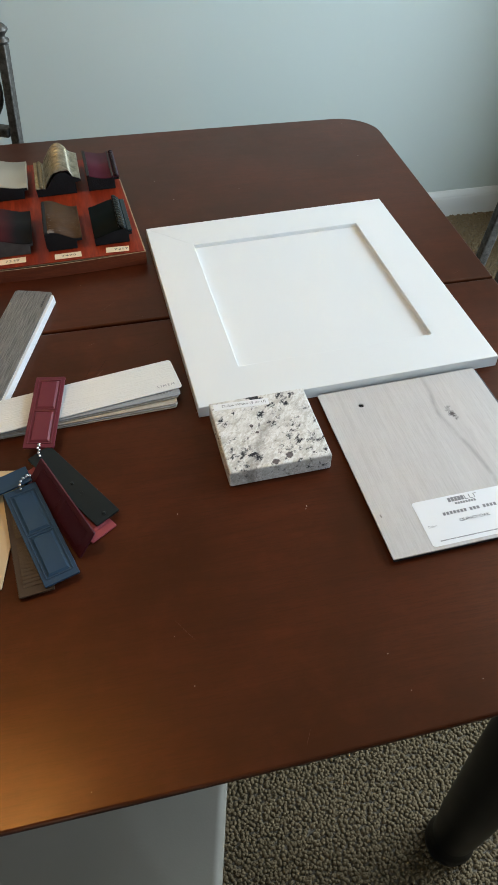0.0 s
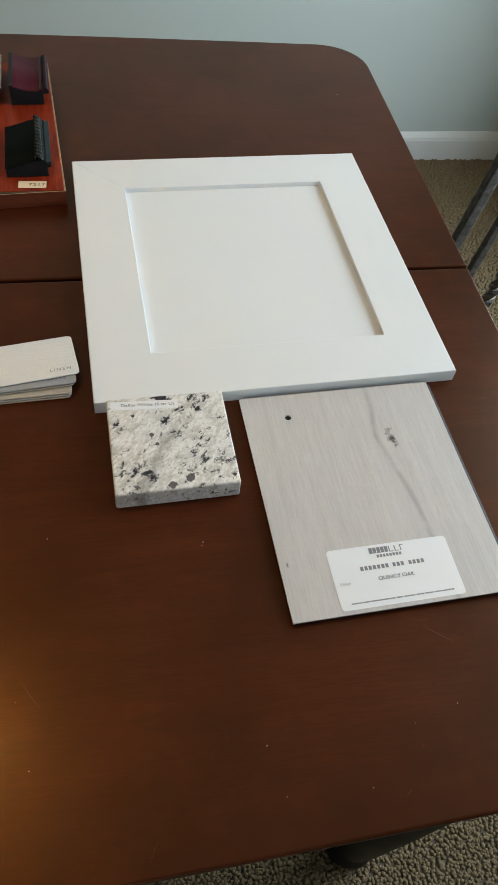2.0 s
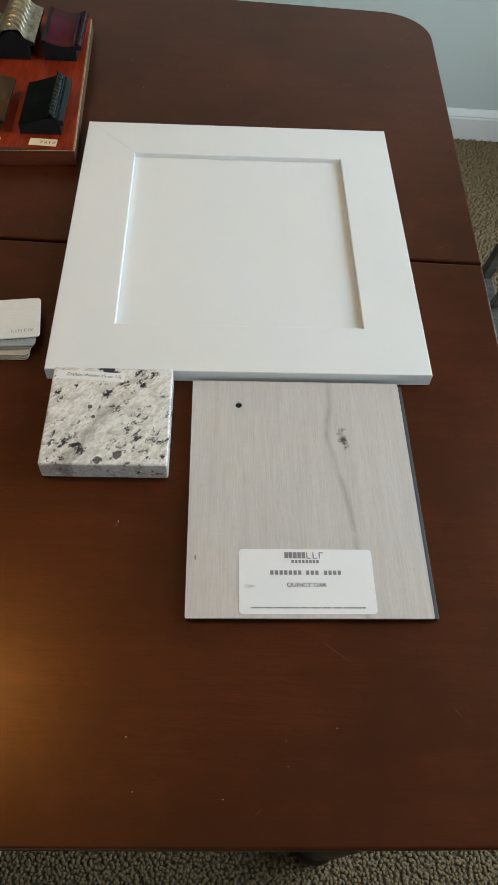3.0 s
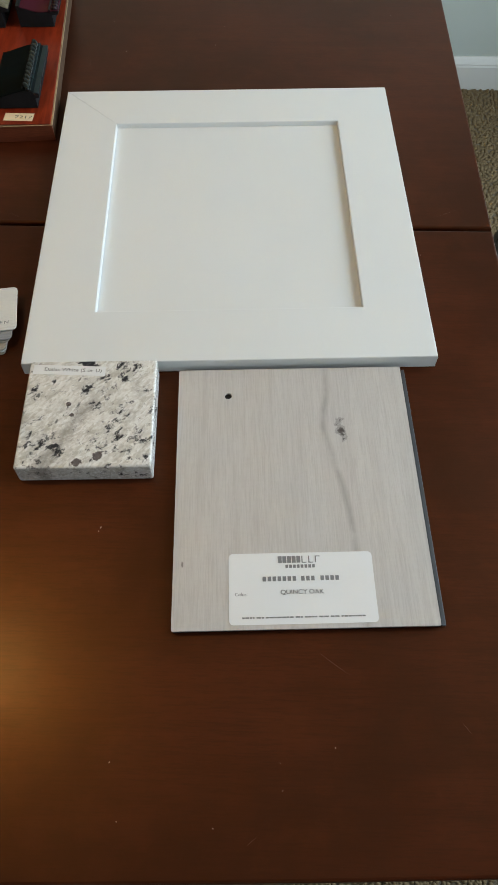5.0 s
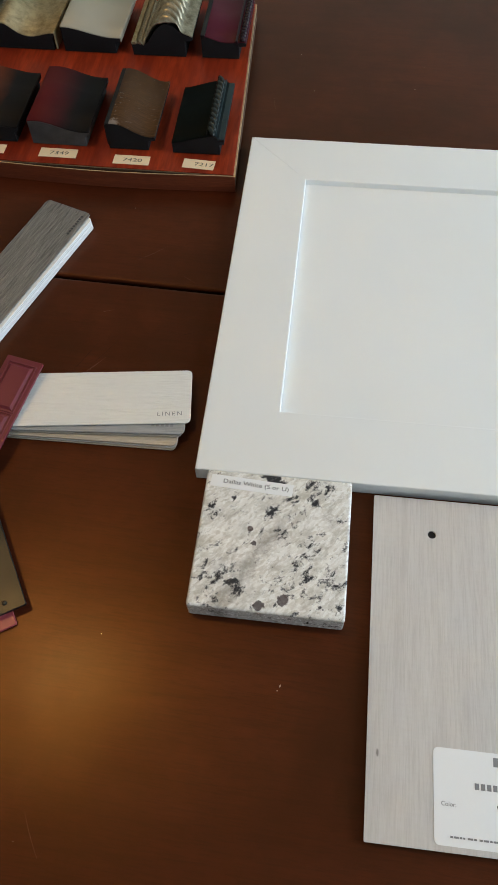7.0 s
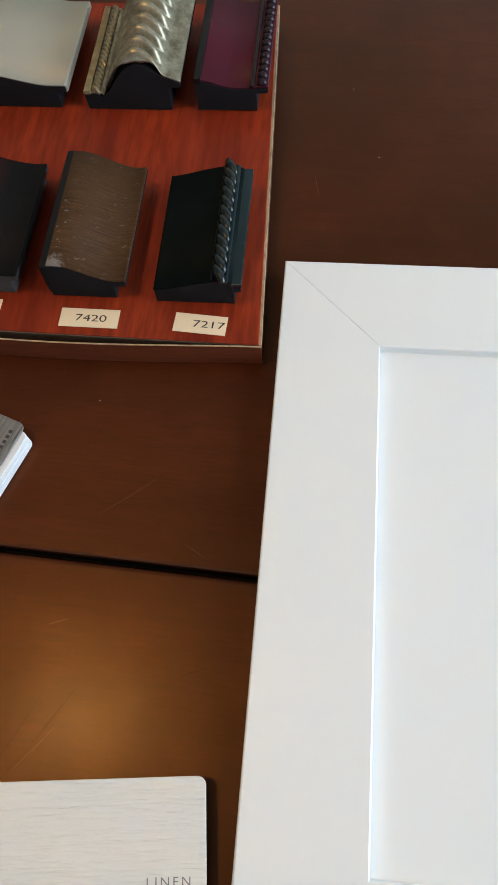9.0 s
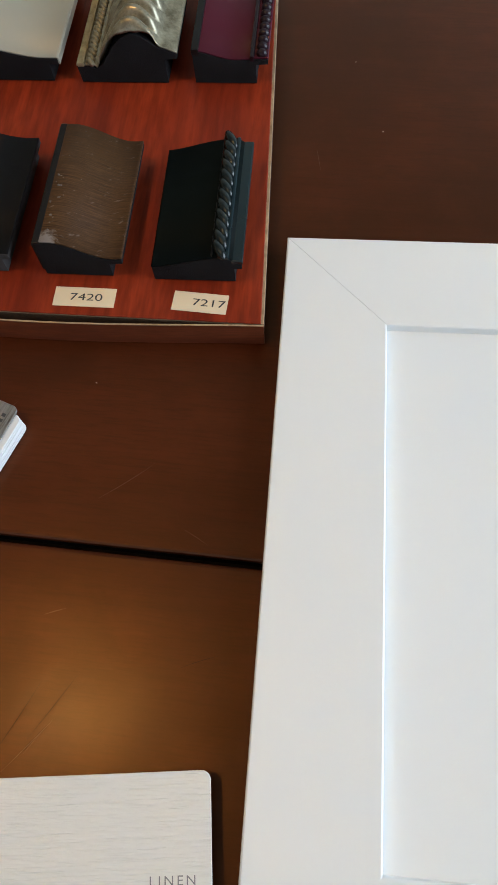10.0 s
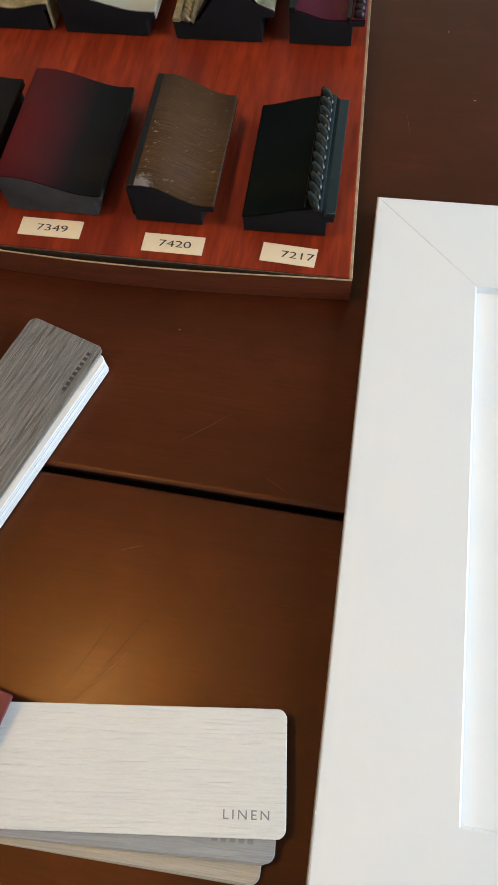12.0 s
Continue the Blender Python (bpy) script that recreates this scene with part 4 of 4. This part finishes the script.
def scuffs(t, length):
    """Pale chips of bare filler along the worn edge of the walnut piece."""
    rng = random.Random(5)
    bm = bmesh.new()
    spots = []
    spots += [(-0.0142 + rng.uniform(0, 0.004), rng.uniform(0.008, 0.05), rng.uniform(0.0003, 0.0009)) for _ in range(12)]
    spots += [(rng.uniform(-0.01, 0.018), rng.uniform(0.01, 0.085), rng.uniform(0.0002, 0.0005)) for _ in range(9)]
    for x, y, r in spots:
        u = (x + 0.019) / 0.0455
        z = 0.0262 - 0.0105 * smoothstep((u - 0.10) / 0.85) + 0.0012 * math.sin(u * 6.0)
        bmesh.ops.create_icosphere(bm, subdivisions=1, radius=r, matrix=Matrix.Translation((x, y, z)) @ Matrix.Rotation(rng.uniform(-0.6, 0.6), 4, "Z") @ Matrix.Diagonal((rng.uniform(0.8, 2.2), rng.uniform(0.7, 1.5), 0.07, 1)))
    part("groove_ridge", join(*[box(-0.0206, 0.002 + 0.0022 * k, 0.006, -0.0201, 0.0030 + 0.0022 * k, 0.0245) for k in range(20)]), M_BLACK, t, "sawn ridges on the black side")
    tagged(part("scuff", bm, M_SCUFF, t, "pale scuffed patch", smooth=True), "", "", "", "stuff")


frame_mouldings()


# ---- siding swatch stacks ----
def swatch(parent, m, length, width, mat, z, label=""):
    bm = prism(round_rect(-length, -width / 2, 0, width / 2, (0.004,) * 4, 5), 0, 0.0013, 0.0003, 1)
    return part("swatch", bm, mat, parent, label, m @ pose(0, 0, z))


def linen_stack():
    t = thing("siding_swatch_stack", pose(-0.0126, 0.0680, TOP, 0, 0, 6.9), "fanned stack of vinyl siding swatches, white one on top", "siding swatches")
    order = (M_VINYLS[2], M_VINYLS[0], M_VINYLS[2], M_VINYLS[4], M_VINYLS[1], M_LINEN)
    shift = ((-0.0080, 0.0, -6.3), (-0.0072, 0.0, -6.0), (-0.0075, 0.0, -5.8), (-0.0050, 0.0, -3.4), (-0.0030, 0.0, -3.1), (0, 0, 0))
    for k, (mat, (dx, dy, turn)) in enumerate(zip(order, shift)):
        s = swatch(t, pose(dx, dy, 0) @ pose(-0.165, 0, 0, 0, 0, turn) @ pose(0.165, 0, 0), 0.285, 0.0485, mat, 0.0006 + 0.0020 * k, "linen white swatch" if k == 5 else "")
        if k == 4:
            bars([(-0.0255 + 0.0036 * j, -0.0232 + 0.0036 * j, -0.0165, 0.0028) for j in range(5)], M_INKGREY, s, 0.00131, "dark print half covered")
    lettering("LINEN", 0.0034, 0.0185, M_INKGREY, s, pose(-0.0160, -0.0158, 0.00136), apart=1.35)


linen_stack()


def grey_stack():
    t = thing("siding_swatch_stack", pose(-0.1572, 0.2650, TOP, 0, 0, 70.6), "fanned stack of vinyl siding swatches, grey one on top", "siding swatches")
    order = (M_VINYLS[3],) * 6 + (M_GREYVINYL,)
    shift = ((-0.0040, -0.0034, -0.25), (-0.0042, -0.0032, -0.25), (-0.0039, -0.0031, -0.2), (-0.0041, -0.0030, -0.25), (-0.0038, -0.0028, -0.2), (-0.0036, -0.0026, -0.2), (0, 0, 0))
    for k, (mat, (dx, dy, turn)) in enumerate(zip(order, shift)):
        s = swatch(t, pose(dx, dy, 0) @ pose(-0.25, 0, 0, 0, 0, turn) @ pose(0.25, 0, 0), 0.285, 0.0470, mat, 0.0006 + 0.00155 * k, "embossed warm grey swatch" if k == 6 else "")
    bars([(-0.031 + 0.0033 * k, -0.0291 + 0.0033 * k, -0.0180, 0.0022) for k in range(8)], M_INK, s, 0.00132, "dark printed name")


grey_stack()


# ---- shutter colour chips on a ball chain ----
def chip(label, m, length, width, mat, style):
    """A moulded plastic shutter chip, hung at its top end: raised panels, louvres or a plain back."""
    t = thing("shutter_colour_chip", m, label, "colour chip", "shutter chips on the chain")
    part("plate", prism(round_rect(-width / 2, -length, width / 2, 0, (0.001,) * 4, 3), 0, 0.0022, 0.0004, 2), mat, t)
    if style == "panel":
        for y0, y1 in ((-length * 0.485, -length * 0.075), (-length * 0.93, -length * 0.535)):
            bm = prism([(-width * 0.32, y0), (width * 0.32, y0), (width * 0.32, y1), (-width * 0.32, y1)], 0.0022, 0.0036)
            top = max(bm.faces, key=lambda f: f.calc_center_median().z)
            bmesh.ops.inset_region(bm, faces=[top], thickness=0.0028, depth=0.0)
            for v in bm.verts:
                if v.co.z > 0.003 and (abs(abs(v.co.x) - width * 0.32) < 1e-5):
                    v.co.z = 0.0023
            part("raised_panel", bm, mat, t)
            part("panel_groove", join(*[box(a, b, 0.0022, c, d, 0.0029, 0.0003) for a, b, c, d in ((-width * 0.40, y0 - 0.0020, -width * 0.36, y1 + 0.0020), (width * 0.36, y0 - 0.0020, width * 0.40, y1 + 0.0020), (-width * 0.36, y1 + 0.0010, width * 0.36, y1 + 0.0022), (-width * 0.36, y0 - 0.0022, width * 0.36, y0 - 0.0010))]), mat, t)
    elif style == "louvre":
        for y0, y1 in ((-length * 0.47, -length * 0.09), (-length * 0.93, -length * 0.53)):
            n = 12
            for k in range(n):
                y = y0 + (y1 - y0) * (k + 0.5) / n
                bm = box(-width * 0.33, -0.0015, 0.0, width * 0.33, 0.0015, 0.0011)
                bmesh.ops.rotate(bm, matrix=Matrix.Rotation(0.35, 3, "X"), verts=bm.verts)
                part("slat", bm, mat, t, "", pose(0, y, 0.0020))
    else:
        for y in (-length * 0.5, -length * 0.94):
            part("peg", lathe([(0.0016, 0.0022), (0.0016, 0.0032), (0.0008, 0.0033)], 10), mat, t, "", pose(0, y, 0), True)
        part("mould_mark", join(*[box(-0.002 + 0.0016 * k, -length * 0.66, 0.0022, -0.0012 + 0.0016 * k, -length * 0.62, 0.0024) for k in range(3)]), mat, t)
    return t


def at_chip(x, y, z, x2, y2, z2, lean=0.0):
    """The pose of a chip whose top end is at the first place and whose bottom end points to the second."""
    d = Vector((x2 - x, y2 - y, z2 - z)).normalized()
    yv = -d
    xv = yv.cross(Vector((0, 0, 1))).normalized()
    zv = xv.cross(yv)
    return Matrix(((xv.x, yv.x, zv.x, x), (xv.y, yv.y, zv.y, y), (xv.z, yv.z, zv.z, z), (0, 0, 0, 1))) @ pose(0, 0, 0, 0, lean)


def chips():
    chip("tan shutter colour chip lying at the bottom", at_chip(-0.1960, -0.025, TOP + 0.0006, -0.2250, -0.163, TOP + 0.0006), 0.135, 0.036, M_TAN, "plain")
    chip("brown louvred shutter colour chip", at_chip(-0.1875, -0.056, TOP + 0.0034, -0.1760, -0.177, TOP + 0.0030), 0.119, 0.030, M_BROWN, "louvre")
    chip("brick red louvred shutter colour chip", at_chip(-0.1740, -0.030, TOP + 0.0036, -0.1135, -0.1245, TOP + 0.0006), 0.112, 0.028, M_PINK, "louvre")
    chip("maroon louvred shutter colour chip standing on its edge", at_chip(-0.1690, -0.0400, TOP + 0.0120, -0.1285, -0.1410, TOP + 0.0120, -52), 0.109, 0.030, M_MAROON, "louvre")
    chip("black shutter colour chip with its back up", at_chip(-0.1655, -0.0165, TOP + 0.0102, -0.1080, -0.1115, TOP + 0.0066), 0.111, 0.0262, M_INKBLACK, "plain")
    chip("slate blue raised-panel shutter colour chip", at_chip(-0.1855, -0.0585, TOP + 0.0100, -0.1535, -0.1685, TOP + 0.0066), 0.1145, 0.0315, M_BLUE, "panel")
    chip("slate blue shutter colour chip", at_chip(-0.1755, -0.0440, TOP + 0.0130, -0.2950, -0.078, TOP + 0.0040), 0.118, 0.020, M_BLUE, "plain")
    chip("burgundy raised-panel shutter colour chip on the swatches", at_chip(-0.1655, -0.0105, TOP + 0.0108, -0.1455, 0.0835, TOP + 0.0192), 0.0965, 0.0310, M_RED, "panel")
    t = thing("ball_chain", pose(0, 0, 0), "short chrome ball chain holding the chips", "ball chain")
    pts = [(-0.1640, -0.0060, TOP + 0.0125), (-0.1645, -0.0090, TOP + 0.0150), (-0.1638, -0.0122, TOP + 0.0162), (-0.1652, -0.0152, TOP + 0.0166), (-0.1640, -0.0182, TOP + 0.0168), (-0.1650, -0.0212, TOP + 0.0160), (-0.1642, -0.0240, TOP + 0.0142)]
    pts2 = [(-0.1835, -0.0625, TOP + 0.0140), (-0.1842, -0.0590, TOP + 0.0160), (-0.1830, -0.0555, TOP + 0.0172), (-0.1805, -0.0525, TOP + 0.0176), (-0.1772, -0.0505, TOP + 0.0172), (-0.1742, -0.0490, TOP + 0.0160), (-0.1775, -0.0470, TOP + 0.0150)]
    for p in pts + pts2:
        part("ball", lathe([(0.0004, -0.0016), (0.0012, -0.0011), (0.0016, 0), (0.0012, 0.0011), (0.0004, 0.0016)], 12), M_CHROME, t, "", pose(*p), True)
    part("link_wire", tube(pts, 0.0005, 6), M_CHROME, t)
    part("link_wire", tube(pts2, 0.0005, 6), M_CHROME, t)


chips()


# ---- iron chairs ----
def iron_chair(m):
    t = thing("iron_dining_chair", m, "aged pewter iron dining chair with ring-and-bar back and off-white seat", "chair", "chairs round the table")
    w = 0.200

    def at(x, z):
        return (x, 0.15 * (z - 0.72), z)
    for s in (-1, 1):
        stile = part("stile", bar(at(s * w, 0.395), at(s * w, 0.858), 0.017, 0.017), M_PEWTER, t)
        part("finial", lathe([(0.006, 0), (0.013, 0.003), (0.013, 0.007), (0.007, 0.010), (0.008, 0.014), (0.0145, 0.021), (0.0145, 0.024), (0.009, 0.030), (0.002, 0.034)], 18), M_PEWTER, t, "turned finial", pose(*at(s * w, 0.858)), True)
        part("leg", bar((s * w, -0.060, 0.398), (s * (w + 0.01), -0.02, 0.0), 0.022, 0.022), M_PEWTER, t)
        part("leg", bar((s * w, -0.440, 0.385), (s * (w + 0.005), -0.445, 0.0), 0.022, 0.022), M_PEWTER, t)
        part("plain_bar", bar(at(s * 0.130, 0.485), at(s * 0.130, 0.705), 0.012, 0.012), M_PEWTER, t)
        part("twisted_bar", twisted_bar(at(s * 0.062, 0.485), at(s * 0.062, 0.705), 0.015, 2.5), M_PEWTER, t)
    for z, d in ((0.845, 0.022), (0.715, 0.022), (0.475, 0.018)):
        part("rail", bar(at(-w + 0.011, z), at(w - 0.011, z), d, 0.016), M_PEWTER, t)
    for x in (-0.128, 0.0, 0.128):
        ring = [at(x + 0.052 * math.cos(2 * math.pi * k / 28), 0.780 + 0.052 * math.sin(2 * math.pi * k / 28)) for k in range(28)]
        part("ring", tube(ring, 0.0065, 8, True), M_PEWTER, t, "", None, True)
    part("seat_frame", join(*[bar(a, b, 0.02, 0.02) for a, b in (((-w, -0.06, 0.388), (w, -0.06, 0.388)), ((-w, -0.44, 0.388), (w, -0.44, 0.388)), ((-w, -0.07, 0.388), (-w, -0.43, 0.388)), ((w, -0.07, 0.388), (w, -0.43, 0.388)))]), M_PEWTER, t)
    part("seat_cushion", prism(round_rect(-w - 0.016, -0.462, w + 0.016, -0.075, (0.03,) * 4, 6), 0.400, 0.445, 0.010, 4), M_CUSHION, t, "smooth off-white seat pad", smooth=True)
    return t


first_chair = iron_chair(pose(-0.3486, 0.947, 0, 0, 0, -28))
copy_thing(first_chair, pose(0.600, 0.241, 0, 0, 0, -92.4))
copy_thing(first_chair, pose(-0.3106, -0.425, 0, 0, 0, 164))


# ---- crumbs and lint on the table ----
def crumbs():
    rng = random.Random(11)
    bm = bmesh.new()
    spots = [(0.0750, -0.1370), (0.0735, -0.1400), (0.235, -0.292), (0.158, -0.335), (0.20, -0.30), (-0.07, -0.24), (0.10, -0.33), (0.055, 0.47), (0.17, 0.52), (-0.10, 0.28)]
    spots += [(rng.uniform(-0.25, 0.40), rng.uniform(-0.36, 0.70)) for _ in range(26)]
    blocked = ((-0.005, -0.105, 0.35, 0.38), (0.125, -0.23, 0.325, 0.01), (-0.5, 0.30, -0.005, 0.61), (-0.4, 0.01, -0.005, 0.11), (-0.4, -0.2, -0.09, 0.28))
    for x, y in spots:
        if any(a < x < c and b < y < d for a, b, c, d in blocked):
            continue
        r = rng.uniform(0.00022, 0.00048)
        bmesh.ops.create_icosphere(bm, subdivisions=1, radius=r, matrix=Matrix.Translation((x, y, TOP + r * 0.35)) @ Matrix.Rotation(rng.uniform(0, 3), 4, "Z") @ Matrix.Diagonal((rng.uniform(1, 2.4), 1, 0.5, 1)))
    tagged(part("crumbs", bm, M_CRUMB), "tiny pale crumbs and lint on the table", "crumbs", "", "stuff")


crumbs()


def scratches(marks, seed, curl, more, mat, label):
    """Hairline scratches in the lacquer: pale where bare wood shows, dark where dirt has settled."""
    rng = random.Random(seed)
    bm = bmesh.new()
    lines = marks + [(rng.uniform(-0.18, -0.02), rng.uniform(0.11, 0.30), rng.uniform(20, 70), rng.uniform(0.006, 0.020)) for _ in range(more)]
    lines += [(rng.uniform(-0.10, 0.38), rng.uniform(-0.35, -0.24), rng.uniform(-60, 60), rng.uniform(0.004, 0.016)) for _ in range(more)]
    for x, y, turn, length in lines:
        w, bend = rng.uniform(0.00009, 0.00020), rng.uniform(-curl, curl)
        c, d = math.cos(radians(turn)), math.sin(radians(turn))
        rows, n = [], 6
        for k in range(n + 1):
            u = k / n
            along, off = length * (u - 0.5), bend * length * math.sin(math.pi * u)
            ww = w * math.sin(math.pi * min(0.95, max(0.05, u)))
            rows.append([bm.verts.new((x + c * along - d * (off + e), y + d * along + c * (off + e), TOP + h)) for e, h in ((-ww, 0.00002), (0, 0.00006), (ww, 0.00002))])
        for a, b in zip(rows, rows[1:]):
            for k in range(2):
                bm.faces.new((a[k], a[k + 1], b[k + 1], b[k]))
    tagged(part("scratches", bm, mat), label, "scratches", "", "stuff")


PALE = [(-0.0740, 0.2240, 38, 0.034), (-0.1015, 0.0935, 50, 0.032), (-0.0960, 0.0990, 55, 0.020), (-0.0350, 0.1960, -30, 0.014), (0.0150, 0.4460, -80, 0.018), (0.3850, 0.1895, 24, 0.022), (-0.0605, -0.2360, -59, 0.026), (0.2390, -0.2400, -38, 0.024)]
DARK = [(-0.1080, 0.1050, 64, 0.040), (-0.0920, 0.1120, 58, 0.034)]
scratches(PALE, 21, 0.02, 3, M_SCRATCH, "fine pale scratches in the table lacquer")
scratches(DARK, 22, 0.02, 1, M_DARKMARK, "fine dark scratches in the table lacquer")


# ---- carpet pile ----
def carpet():
    """Short twisted tufts over the stretches of floor that stay in view."""
    rng = np.random.default_rng(3)
    verts, faces = [], []
    for x0, y0, x1, y1, step in ((-0.15, -0.72, 0.80, 0.12, 0.0054), (0.42, 0.12, 1.285, 1.565, 0.0078)):
        xs, ys = np.meshgrid(np.arange(x0, x1, step), np.arange(y0, y1, step))
        n = xs.size
        px, py = xs.ravel() + rng.uniform(-1, 1, n) * step * 0.6, ys.ravel() + rng.uniform(-1, 1, n) * step * 0.6
        keep = (px < x1) & (py < y1)
        for cx, cy, h, a, lx, ly in zip(px[keep], py[keep], rng.uniform(0.0042, 0.0054, n), rng.uniform(0, 6.28, n), rng.normal(0, 0.0014, n), rng.normal(0, 0.0014, n)):
            k, r = len(verts), step * 0.80
            for j in range(3):
                b = a + 2.094 * j
                verts.append((cx + r * math.cos(b), cy + r * math.sin(b), -0.001))
            for j in range(3):
                b = a + 0.9 + 2.094 * j
                verts.append((cx + lx + 0.75 * r * math.cos(b), cy + ly + 0.75 * r * math.sin(b), h * (0.8 + 0.2 * (j % 2))))
            verts.append((cx + lx * 1.2, cy + ly * 1.2, h * 1.12))
            for j in range(3):
                q = (j + 1) % 3
                faces += [(k + j, k + q, k + 3 + j), (k + q, k + 3 + q, k + 3 + j), (k + 3 + j, k + 3 + q, k + 6)]
    me = bpy.data.meshes.new("carpet_pile")
    me.from_pydata(verts, [], faces)
    me.polygons.foreach_set("use_smooth", [True] * len(faces))
    me.materials.append(M_PILE)
    ob = new("carpet_pile", me)
    ob.matrix_world = ROOM
    tagged(ob, "grey-brown twisted carpet pile", "carpet", "", "stuff")


carpet()
